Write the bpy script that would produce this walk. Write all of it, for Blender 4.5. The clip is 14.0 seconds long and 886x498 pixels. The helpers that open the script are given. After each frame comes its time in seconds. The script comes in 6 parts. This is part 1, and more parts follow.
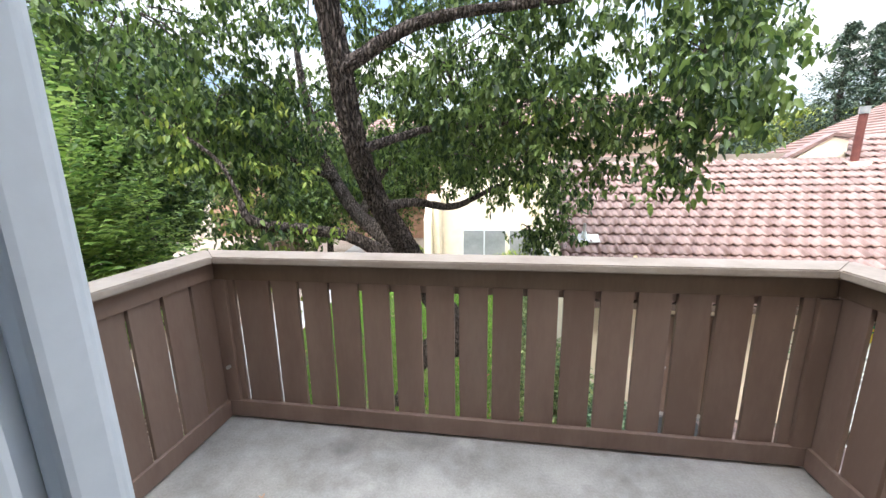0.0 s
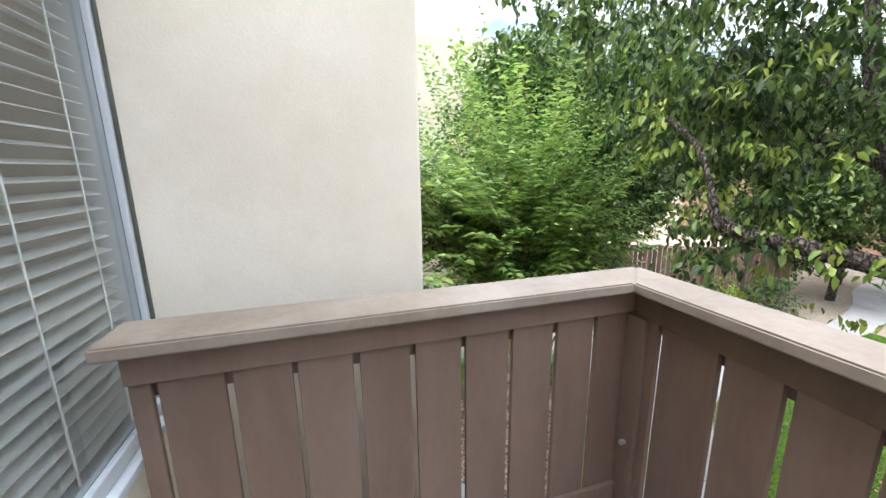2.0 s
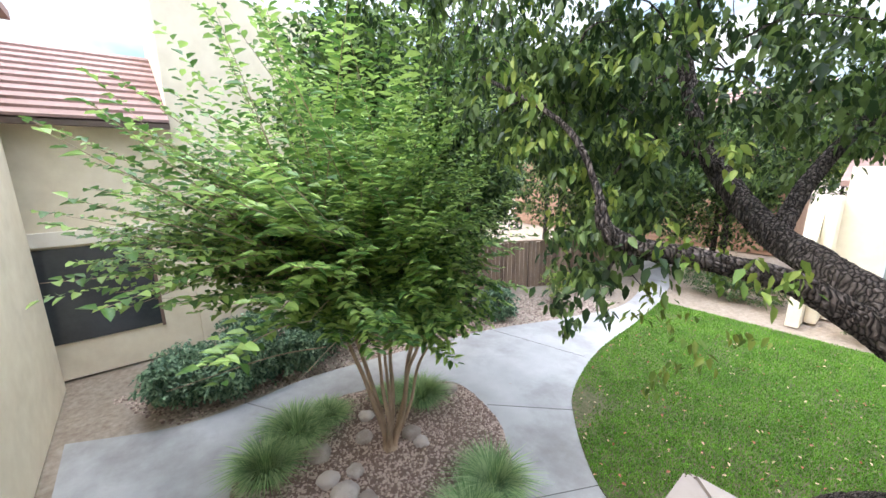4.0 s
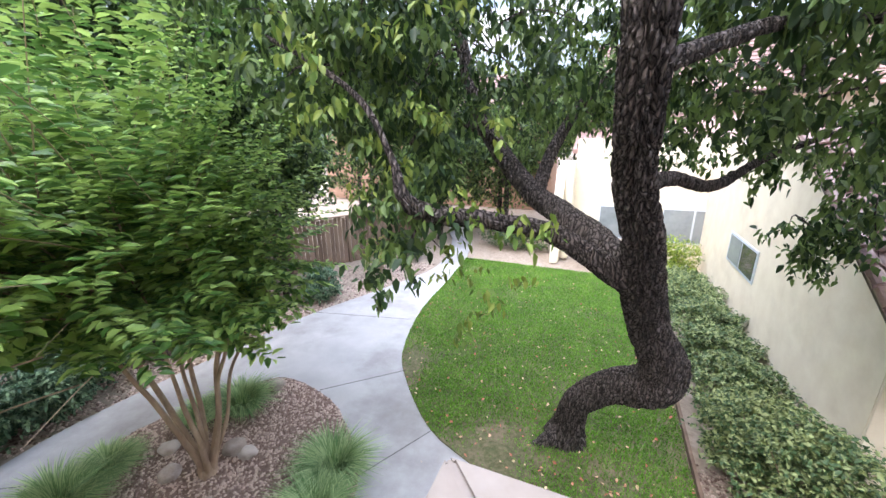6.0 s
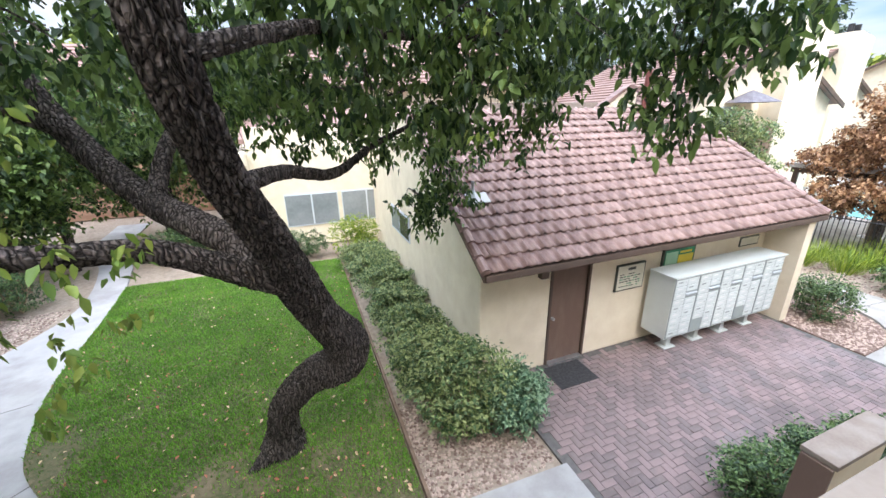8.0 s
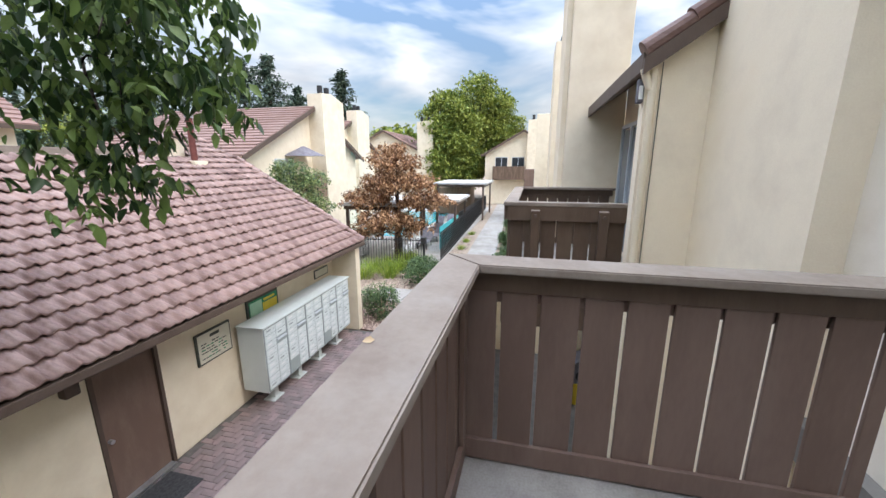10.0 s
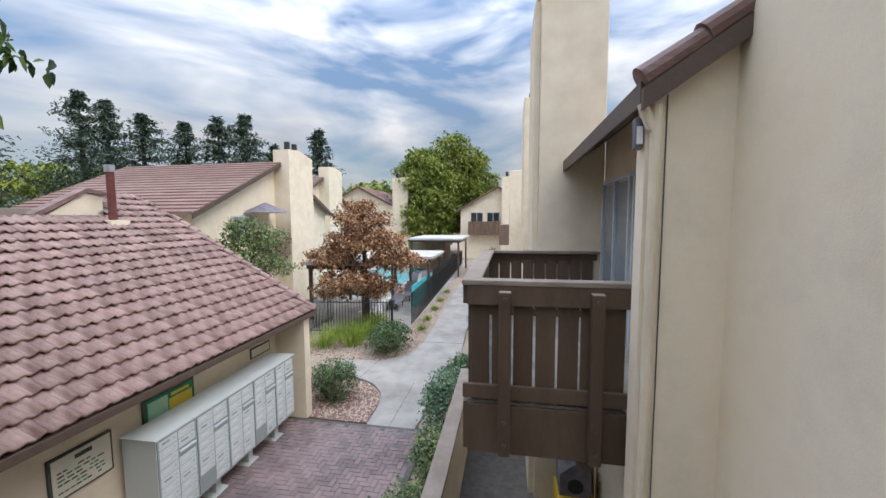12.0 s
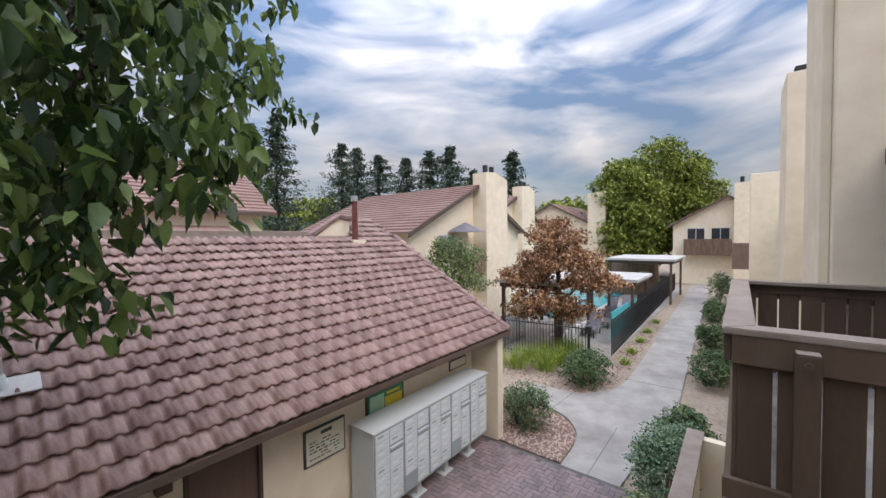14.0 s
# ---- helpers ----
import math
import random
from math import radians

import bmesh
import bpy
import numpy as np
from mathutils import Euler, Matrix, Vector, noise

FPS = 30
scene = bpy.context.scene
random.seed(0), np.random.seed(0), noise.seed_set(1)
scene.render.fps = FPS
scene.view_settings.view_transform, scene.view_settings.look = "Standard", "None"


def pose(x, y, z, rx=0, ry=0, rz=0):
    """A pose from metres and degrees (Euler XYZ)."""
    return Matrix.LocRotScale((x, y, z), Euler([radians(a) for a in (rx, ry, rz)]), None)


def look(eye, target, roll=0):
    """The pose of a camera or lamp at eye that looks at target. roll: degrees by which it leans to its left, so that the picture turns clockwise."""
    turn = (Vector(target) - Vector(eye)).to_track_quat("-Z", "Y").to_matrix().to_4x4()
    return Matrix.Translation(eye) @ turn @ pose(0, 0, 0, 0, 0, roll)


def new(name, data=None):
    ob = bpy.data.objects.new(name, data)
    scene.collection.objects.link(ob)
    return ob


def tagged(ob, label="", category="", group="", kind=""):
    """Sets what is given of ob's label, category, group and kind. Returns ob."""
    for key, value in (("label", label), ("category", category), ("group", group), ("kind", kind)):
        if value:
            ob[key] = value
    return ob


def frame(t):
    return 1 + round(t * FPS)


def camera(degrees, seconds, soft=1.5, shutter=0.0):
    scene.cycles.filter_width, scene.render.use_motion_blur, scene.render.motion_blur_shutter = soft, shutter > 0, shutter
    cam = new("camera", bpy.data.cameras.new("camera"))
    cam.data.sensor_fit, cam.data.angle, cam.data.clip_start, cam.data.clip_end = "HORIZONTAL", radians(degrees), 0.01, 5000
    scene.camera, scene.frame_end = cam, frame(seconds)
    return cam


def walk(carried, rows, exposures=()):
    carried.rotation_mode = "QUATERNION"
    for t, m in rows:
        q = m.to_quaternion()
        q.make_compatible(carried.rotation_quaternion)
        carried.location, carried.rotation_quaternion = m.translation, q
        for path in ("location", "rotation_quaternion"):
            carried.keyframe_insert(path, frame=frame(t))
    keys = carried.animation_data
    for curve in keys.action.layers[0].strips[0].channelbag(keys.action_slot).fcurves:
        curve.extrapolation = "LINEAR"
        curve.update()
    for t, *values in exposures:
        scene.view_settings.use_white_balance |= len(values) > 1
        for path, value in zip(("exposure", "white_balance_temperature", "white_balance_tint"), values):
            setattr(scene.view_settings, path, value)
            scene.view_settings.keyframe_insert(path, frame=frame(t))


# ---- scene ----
# seconds, stops, kelvin, tint: the phone opens up on the shaded balcony and closes down for the bright sky
EXPOSURES = [(0.0, 1.8, 6850, 8), (2.2, 1.85, 6900, 8), (4.5, 1.7, 6450, 10), (6.5, 1.8, 6350, 15), (7.5, 1.6, 6450, 9), (8.5, 1.28, 6450, 9), (9.2, 1.1, 6500, 9), (11.3, 0.76, 6480, 10), (12.5, 0.38, 6550, 11), (14.0, 0.34, 6700, 14)]
cam = camera(99.9, 14.0)
# seconds, x, y, z, pitch, roll, yaw
ROWS = [
    (0.0, 0.052, 0.101, 1.525, -11.86, 0.91, 8.63),
    (0.5, 0.021, 0.385, 1.501, -12.30, 1.27, 30.39),
    (1.0, -0.030, 0.650, 1.490, -12.80, 1.14, 59.29),
    (1.5, -0.210, 0.769, 1.502, -13.25, 0.94, 68.88),
    (2.2, -0.642, 0.939, 1.482, -11.97, 0.80, 73.70),
    (4.5, -1.692, 1.709, 1.445, -13.26, 0.72, 41.90),
    (5.0, -1.682, 1.725, 1.433, -14.53, 0.53, 34.78),
    (5.5, -1.656, 1.742, 1.436, -15.85, 0.67, 29.42),
    (6.0, -1.601, 1.778, 1.442, -16.83, 0.78, 23.05),
    (6.5, -1.479, 1.853, 1.449, -18.13, 1.19, 13.38),
    (7.0, -1.331, 1.925, 1.459, -18.68, 1.23, 4.75),
    (7.5, -1.164, 1.946, 1.457, -18.80, 1.27, -4.18),
    (8.0, -1.014, 1.982, 1.477, -19.33, 0.99, -21.22),
    (8.5, -0.704, 1.926, 1.541, -19.83, -0.05, -41.87),
    (9.0, -0.503, 1.874, 1.517, -18.90, -0.03, -59.21),
    (9.2, -0.455, 1.829, 1.500, -18.37, -0.16, -64.48),
    (11.3, 0.929, 1.638, 1.561, -8.22, 0.40, -83.57),
    (11.5, 1.045, 1.621, 1.583, -7.19, 0.41, -82.62),
    (12.0, 1.232, 1.638, 1.597, -4.73, 0.24, -80.05),
    (12.5, 1.382, 1.759, 1.604, -2.41, 0.11, -76.88),
    (13.0, 1.483, 1.823, 1.630, -1.49, 0.21, -73.39),
    (13.5, 1.519, 1.886, 1.633, -1.35, 0.24, -66.70),
    (14.0, 1.585, 1.948, 1.622, -1.79, 0.62, -51.42),
]
walk(cam, [(t, pose(x, y, z, 90 + pitch, roll, yaw)) for t, x, y, z, pitch, roll, yaw in ROWS],
     exposures=EXPOSURES)

# ---- light: bright, thinly clouded sky with a veiled sun ----
SUN_EL, SUN_AZ = radians(50), radians(200)      # azimuth clockwise from +y
world = bpy.data.worlds.new("sky")
scene.world = world
world.use_nodes = True
wn, wl = world.node_tree.nodes, world.node_tree.links
wn.clear()
w_out, w_bg = wn.new("ShaderNodeOutputWorld"), wn.new("ShaderNodeBackground")
sky = wn.new("ShaderNodeTexSky")
sky.sky_type, sky.sun_disc = "NISHITA", False
sky.sun_elevation, sky.sun_rotation = SUN_EL, SUN_AZ
w_tc, w_map, w_no = wn.new("ShaderNodeTexCoord"), wn.new("ShaderNodeMapping"), wn.new("ShaderNodeTexNoise")
w_map.inputs["Scale"].default_value = (1.1, 2.0, 6.0)
w_map.inputs["Rotation"].default_value = (0.1, 0.12, 0.5)
w_no.inputs["Scale"].default_value, w_no.inputs["Detail"].default_value = 1.5, 4.0
w_no.inputs["Roughness"].default_value, w_no.inputs["Distortion"].default_value = 0.52, 0.5
w_ramp = wn.new("ShaderNodeValToRGB")
w_ramp.color_ramp.elements[0].position, w_ramp.color_ramp.elements[1].position = 0.37, 0.63
w_no2, w_cc = wn.new("ShaderNodeTexNoise"), wn.new("ShaderNodeValToRGB")
w_no2.inputs["Scale"].default_value, w_no2.inputs["Detail"].default_value = 2.6, 5.0
w_cc.color_ramp.elements[0].position, w_cc.color_ramp.elements[1].position = 0.32, 0.7
w_cc.color_ramp.elements[0].color, w_cc.color_ramp.elements[1].color = (4.8, 5.1, 5.7, 1), (7.7, 7.8, 8.0, 1)
w_mix = wn.new("ShaderNodeMix")
w_mix.data_type = "RGBA"
wl.new(w_tc.outputs["Generated"], w_map.inputs["Vector"])
wl.new(w_map.outputs["Vector"], w_no.inputs["Vector"])
wl.new(w_map.outputs["Vector"], w_no2.inputs["Vector"])
wl.new(w_no.outputs["Fac"], w_ramp.inputs["Fac"])
wl.new(w_no2.outputs["Fac"], w_cc.inputs["Fac"])
wl.new(w_ramp.outputs["Color"], w_mix.inputs["Factor"])
wl.new(sky.outputs["Color"], w_mix.inputs["A"])
wl.new(w_cc.outputs["Color"], w_mix.inputs["B"])
# an overcast sky is brighter towards the zenith than at the horizon
w_sep, w_ma, w_mul = wn.new("ShaderNodeSeparateXYZ"), wn.new("ShaderNodeMath"), wn.new("ShaderNodeVectorMath")
w_ma.operation, w_mul.operation = "MULTIPLY_ADD", "SCALE"
w_ma.inputs[1].default_value, w_ma.inputs[2].default_value = 4.3, 0.46
w_ma.use_clamp = False
wl.new(w_tc.outputs["Generated"], w_sep.inputs[0])
w_sq = wn.new("ShaderNodeMath")
w_sq.operation = "POWER"
w_sq.inputs[1].default_value = 2.1
w_abs = wn.new("ShaderNodeMath")
w_abs.operation = "ABSOLUTE"
wl.new(w_sep.outputs["Z"], w_abs.inputs[0])
wl.new(w_abs.outputs[0], w_sq.inputs[0])
wl.new(w_sq.outputs[0], w_ma.inputs[0])
wl.new(w_mix.outputs["Result"], w_mul.inputs[0])
wl.new(w_ma.outputs[0], w_mul.inputs["Scale"])
wl.new(w_mul.outputs[0], w_bg.inputs["Color"])
w_bg.inputs["Strength"].default_value = 0.128
wl.new(w_bg.outputs["Background"], w_out.inputs["Surface"])
sun = new("sun", bpy.data.lights.new("sun", "SUN"))
sun.data.energy, sun.data.angle, sun.data.color = 0.6, radians(30), (1.0, 0.95, 0.88)
sun.matrix_world = look((0, 0, 30), (-math.sin(SUN_AZ) * 30 / math.tan(SUN_EL), -math.cos(SUN_AZ) * 30 / math.tan(SUN_EL), 0))

# ---- materials ----
def material(name, c1, c2, scale=8.0, rough=0.8, bump=0.15, fine=60.0, metal=0.0, rand=0.0, stretch=(1, 1, 1), dirt=None, dirt_scale=1.2, dirt_amt=0.5, spec=0.4, translucent=0.0, bump_dist=0.004):
    """Two-scale noise paint: c1 to c2 by grain, with dirt blotches, fine relief and piece-to-piece change."""
    m = bpy.data.materials.new(name)
    m.use_nodes = True
    n, l = m.node_tree.nodes, m.node_tree.links
    b = n["Principled BSDF"]
    tc, mp = n.new("ShaderNodeTexCoord"), n.new("ShaderNodeMapping")
    mp.inputs["Scale"].default_value = stretch
    l.new(tc.outputs["Object"], mp.inputs["Vector"])
    def noise_tex(s, d, r=0.55):
        t = n.new("ShaderNodeTexNoise")
        t.inputs["Scale"].default_value, t.inputs["Detail"].default_value, t.inputs["Roughness"].default_value = s, d, r
        l.new(mp.outputs["Vector"], t.inputs["Vector"])
        return t
    n1, n2 = noise_tex(scale, 5), noise_tex(fine, 3)
    ramp = n.new("ShaderNodeValToRGB")
    ramp.color_ramp.elements[0].position, ramp.color_ramp.elements[1].position = 0.3, 0.7
    ramp.color_ramp.elements[0].color, ramp.color_ramp.elements[1].color = (*c1, 1), (*c2, 1)
    add = n.new("ShaderNodeMath")
    add.operation = "MULTIPLY_ADD"
    add.inputs[1].default_value = 0.35
    l.new(n2.outputs["Fac"], add.inputs[0])
    sub = n.new("ShaderNodeMath")
    sub.operation = "SUBTRACT"
    sub.inputs[1].default_value = 0.175
    l.new(n1.outputs["Fac"], sub.inputs[0])
    l.new(sub.outputs[0], add.inputs[2])
    fac = add
    if rand:
        oi, ge = n.new("ShaderNodeObjectInfo"), n.new("ShaderNodeNewGeometry")
        s1, fr, ma = n.new("ShaderNodeMath"), n.new("ShaderNodeMath"), n.new("ShaderNodeMath")
        s1.operation, fr.operation, ma.operation = "ADD", "FRACT", "MULTIPLY_ADD"
        l.new(oi.outputs["Random"], s1.inputs[0])
        l.new(ge.outputs["Random Per Island"], s1.inputs[1])
        l.new(s1.outputs[0], fr.inputs[0])
        sb = n.new("ShaderNodeMath")
        sb.operation = "SUBTRACT"
        sb.inputs[1].default_value = 0.5
        l.new(fr.outputs[0], sb.inputs[0])
        ma.inputs[1].default_value = rand
        l.new(sb.outputs[0], ma.inputs[0])
        l.new(add.outputs[0], ma.inputs[2])
        fac = ma
    l.new(fac.outputs[0], ramp.inputs["Fac"])
    col = ramp.outputs["Color"]
    if dirt:
        n3 = noise_tex(dirt_scale, 7, 0.65)
        r3 = n.new("ShaderNodeValToRGB")
        r3.color_ramp.elements[0].position, r3.color_ramp.elements[1].position = 0.48, 0.72
        r3.color_ramp.elements[1].color = (dirt_amt, dirt_amt, dirt_amt, 1)
        r3.color_ramp.elements[0].color = (0, 0, 0, 1)
        l.new(n3.outputs["Fac"], r3.inputs["Fac"])
        mx = n.new("ShaderNodeMix")
        mx.data_type = "RGBA"
        l.new(r3.outputs["Color"], mx.inputs["Factor"])
        l.new(col, mx.inputs["A"])
        mx.inputs["B"].default_value = (*dirt, 1)
        col = mx.outputs["Result"]
    l.new(col, b.inputs["Base Color"])
    b.inputs["Roughness"].default_value, b.inputs["Metallic"].default_value = rough, metal
    b.inputs["Specular IOR Level"].default_value = spec
    if bump:
        bp = n.new("ShaderNodeBump")
        bp.inputs["Strength"].default_value, bp.inputs["Distance"].default_value = bump, bump_dist
        l.new(add.outputs[0], bp.inputs["Height"])
        l.new(bp.outputs["Normal"], b.inputs["Normal"])
    if translucent:
        tr, ms = n.new("ShaderNodeBsdfTranslucent"), n.new("ShaderNodeMixShader")
        l.new(col, tr.inputs["Color"])
        ms.inputs["Fac"].default_value = translucent
        l.new(b.outputs[0], ms.inputs[1])
        l.new(tr.outputs[0], ms.inputs[2])
        l.new(ms.outputs[0], n["Material Output"].inputs["Surface"])
    return m


STUCCO = material("stucco_cream", (0.75, 0.65, 0.49), (0.83, 0.74, 0.58), 3.0, 0.92, 0.7, 110.0, dirt=(0.52, 0.44, 0.32), dirt_scale=0.9, dirt_amt=0.35, spec=0.2)
STUCCO_PALE = material("stucco_pale", (0.80, 0.73, 0.62), (0.87, 0.81, 0.71), 2.0, 0.92, 0.7, 110.0, dirt=(0.60, 0.51, 0.39), dirt_scale=0.9, dirt_amt=0.45, spec=0.2)
STUCCO_WARM = material("stucco_warm", (0.82, 0.71, 0.54), (0.90, 0.81, 0.65), 1.6, 0.92, 0.8, 90.0, dirt=(0.50, 0.39, 0.27), dirt_scale=1.6, dirt_amt=0.35, spec=0.2)
# Neighbour's dark paint; on the ledgers it puts the cap's shade into colour.
BROWN_DEEP = material("deep_brown_paint_and_shade", (0.098, 0.062, 0.041), (0.135, 0.089, 0.060), 5.0, 0.62, 0.35, 55.0, rand=0.35, stretch=(1, 1, 0.25), dirt=(0.15, 0.11, 0.08), dirt_scale=2.5, dirt_amt=0.3)
BROWN = material("brown_paint", (0.160, 0.103, 0.079), (0.208, 0.139, 0.108), 5.0, 0.62, 0.35, 55.0, rand=0.35, stretch=(1, 1, 0.25), dirt=(0.19, 0.15, 0.125), dirt_scale=2.5, dirt_amt=0.3)
CAP = material("weathered_cap_paint", (0.225, 0.175, 0.14), (0.31, 0.255, 0.21), 4.0, 0.75, 0.4, 40.0, dirt=(0.37, 0.33, 0.29), dirt_scale=3.0, dirt_amt=0.5)
DARK_TRIM = material("dark_brown_trim", (0.085, 0.058, 0.045), (0.12, 0.085, 0.066), 4.0, 0.6, 0.2, 60.0)
CONCRETE_OLD = material("stained_concrete", (0.22, 0.20, 0.175), (0.43, 0.40, 0.36), 2.4, 0.85, 0.3, 90.0, dirt=(0.13, 0.115, 0.10), dirt_scale=2.0, dirt_amt=0.85)
CONCRETE = material("path_concrete", (0.36, 0.35, 0.34), (0.46, 0.45, 0.44), 1.4, 0.85, 0.25, 120.0, dirt=(0.21, 0.19, 0.18), dirt_scale=0.55, dirt_amt=0.8)
# Darker and warmer than the garden path's concrete.
CONCRETE_WALK = material("darker_walk_concrete", (0.29, 0.275, 0.25), (0.39, 0.37, 0.34), 1.6, 0.88, 0.3, 110.0, dirt=(0.19, 0.175, 0.155), dirt_scale=0.7, dirt_amt=0.8)
SOIL = material("bare_soil", (0.26, 0.20, 0.15), (0.40, 0.33, 0.26), 9.0, 0.95, 0.8, 70.0, dirt=(0.20, 0.15, 0.11), dirt_scale=1.2, dirt_amt=0.5, bump_dist=0.02)
GRAVEL = material("gravel", (0.20, 0.135, 0.11), (0.52, 0.40, 0.33), 14.0, 0.9, 0.5, 90.0, rand=1.3, bump_dist=0.01)
ROCK = material("garden_rock", (0.33, 0.27, 0.23), (0.52, 0.45, 0.40), 7.0, 0.9, 0.6, 60.0, rand=0.6, bump_dist=0.01)
LAWN = material("lawn_soil", (0.055, 0.075, 0.022), (0.16, 0.135, 0.075), 16.0, 0.95, 0.8, 60.0, dirt=(0.24, 0.175, 0.115), dirt_scale=3.0, dirt_amt=0.8, bump_dist=0.02)
BLADE = material("grass_blade", (0.075, 0.205, 0.012), (0.18, 0.37, 0.03), 1.6, 0.6, 0.0, 30.0, rand=0.5, translucent=0.25)
TUFT = material("ornamental_grass", (0.15, 0.27, 0.10), (0.42, 0.54, 0.25), 3.0, 0.6, 0.0, 30.0, rand=0.7, translucent=0.2)
BARK_TAN = material("smooth_tan_bark", (0.26, 0.18, 0.12), (0.46, 0.34, 0.24), 7.0, 0.8, 0.3, 30.0, stretch=(1, 1, 0.3))
LEAF = material("tree_leaf", (0.026, 0.058, 0.016), (0.145, 0.22, 0.056), 0.7, 0.5, 0.0, 30.0, rand=0.95, translucent=0.4, spec=0.5)
LEAF_MYRTLE = material("myrtle_leaf", (0.09, 0.19, 0.042), (0.37, 0.52, 0.14), 0.8, 0.36, 0.0, 30.0, rand=1.0, translucent=0.4, spec=0.5)
LEAF_YOUNG = material("young_leaf", (0.12, 0.20, 0.035), (0.25, 0.31, 0.06), 2.0, 0.5, 0.0, 30.0, rand=0.7, translucent=0.3)
LEAF_DARK = material("evergreen_leaf", (0.025, 0.062, 0.02), (0.13, 0.21, 0.065), 2.2, 0.5, 0.0, 30.0, rand=1.0, translucent=0.12, spec=0.5)
LEAF_BLUE = material("blue_green_leaf", (0.055, 0.125, 0.065), (0.26, 0.38, 0.22), 2.2, 0.5, 0.0, 30.0, rand=1.0, translucent=0.15, spec=0.5)
LEAF_HEDGE = material("hedge_leaf", (0.055, 0.11, 0.034), (0.29, 0.345, 0.135), 2.2, 0.5, 0.0, 30.0, rand=1.0, translucent=0.15, spec=0.5)
LEAF_LIME = material("lime_leaf", (0.10, 0.18, 0.02), (0.33, 0.41, 0.05), 2.2, 0.5, 0.0, 30.0, rand=0.9, translucent=0.2)
LEAF_MAPLE = material("autumn_leaf", (0.17, 0.08, 0.04), (0.54, 0.33, 0.18), 0.8, 0.6, 0.0, 30.0, rand=1.0, translucent=0.25)
LEAF_POPLAR = material("tall_tree_leaf", (0.10, 0.15, 0.025), (0.31, 0.35, 0.065), 0.25, 0.6, 0.0, 10.0, rand=0.8, translucent=0.2)
LEAF_CONIFER = material("conifer_needles", (0.03, 0.062, 0.045), (0.12, 0.165, 0.115), 0.3, 0.7, 0.0, 10.0, rand=0.8)
TILE = material("clay_roof_tile", (0.155, 0.088, 0.074), (0.34, 0.225, 0.195), 5.0, 0.5, 0.3, 60.0, rand=0.22, stretch=(1, 0.35, 1), dirt=(0.50, 0.42, 0.38), dirt_scale=4.0, dirt_amt=0.3)
TILE_FAR = material("distant_clay_roof", (0.22, 0.135, 0.112), (0.32, 0.205, 0.178), 1.2, 0.8, 0.3, 20.0, rand=0.5, dirt=(0.45, 0.36, 0.32), dirt_scale=0.5, dirt_amt=0.25)
PAVER = material("brick_paver", (0.155, 0.122, 0.117), (0.29, 0.213, 0.202), 1.2, 0.85, 0.35, 70.0, rand=0.28, dirt=(0.24, 0.235, 0.25), dirt_scale=0.4, dirt_amt=0.4)
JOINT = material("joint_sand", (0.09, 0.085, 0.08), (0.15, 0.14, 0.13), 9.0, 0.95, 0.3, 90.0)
# Darker copy of the mailbox paint; puts shade between the doors into colour.
METAL_SHADE = material("mailbox_gap_shade_and_plate_grey", (0.27, 0.31, 0.305), (0.33, 0.37, 0.36), 2.0, 0.55, 0.05, 60.0, spec=0.4)
SIDING = material("tan_board_siding", (0.26, 0.155, 0.10), (0.38, 0.24, 0.165), 4.0, 0.85, 0.3, 40.0, stretch=(0.3, 1, 1))
METAL_GREY = material("mailbox_paint", (0.58, 0.63, 0.62), (0.65, 0.70, 0.69), 2.0, 0.5, 0.05, 60.0, spec=0.5)
WHITE = material("white_frame_paint", (0.50, 0.54, 0.58), (0.60, 0.64, 0.68), 3.0, 0.45, 0.1, 60.0)
BLIND = material("blind_vinyl", (0.70, 0.71, 0.70), (0.80, 0.81, 0.80), 3.0, 0.55, 0.05, 60.0)
RUBBER = material("rubber_mat", (0.025, 0.025, 0.027), (0.06, 0.06, 0.062), 25.0, 0.9, 0.6, 120.0)
BLACK = material("black_metal", (0.012, 0.012, 0.013), (0.03, 0.03, 0.032), 4.0, 0.5, 0.1, 60.0)
# The room's dimness is put into this dark colour.
INSIDE = material("room_dimness_colour", (0.16, 0.15, 0.14), (0.22, 0.21, 0.19), 1.0, 0.9, 0.1, 30.0)
PAPER = material("cream_sign_board", (0.66, 0.63, 0.50), (0.74, 0.71, 0.58), 6.0, 0.6, 0.05, 60.0)
INK = material("dark_ink", (0.05, 0.06, 0.05), (0.10, 0.11, 0.09), 6.0, 0.7, 0.0, 60.0)
GREEN = material("green_print", (0.02, 0.22, 0.10), (0.03, 0.30, 0.14), 4.0, 0.5, 0.0, 60.0)
YELLOW = material("yellow_print", (0.70, 0.56, 0.05), (0.80, 0.66, 0.08), 4.0, 0.5, 0.0, 60.0)
MINT = material("mint_print", (0.35, 0.62, 0.45), (0.45, 0.70, 0.52), 4.0, 0.5, 0.0, 60.0)
WOOD_FENCE = material("weathered_fence_wood", (0.12, 0.08, 0.055), (0.24, 0.165, 0.115), 5.0, 0.9, 0.4, 45.0, rand=0.6, stretch=(1, 1, 0.2))
RUST = material("rusty_pipe_paint", (0.11, 0.032, 0.026), (0.16, 0.05, 0.04), 8.0, 0.7, 0.3, 50.0)
STEEL = material("galvanised_steel", (0.42, 0.43, 0.44), (0.58, 0.59, 0.60), 8.0, 0.35, 0.1, 60.0, metal=0.8)
WATER = material("pool_water", (0.02, 0.28, 0.34), (0.04, 0.36, 0.42), 1.0, 0.08, 0.2, 12.0)
AQUA = material("aqua_screen", (0.05, 0.40, 0.45), (0.09, 0.52, 0.56), 1.0, 0.6, 0.1, 20.0)
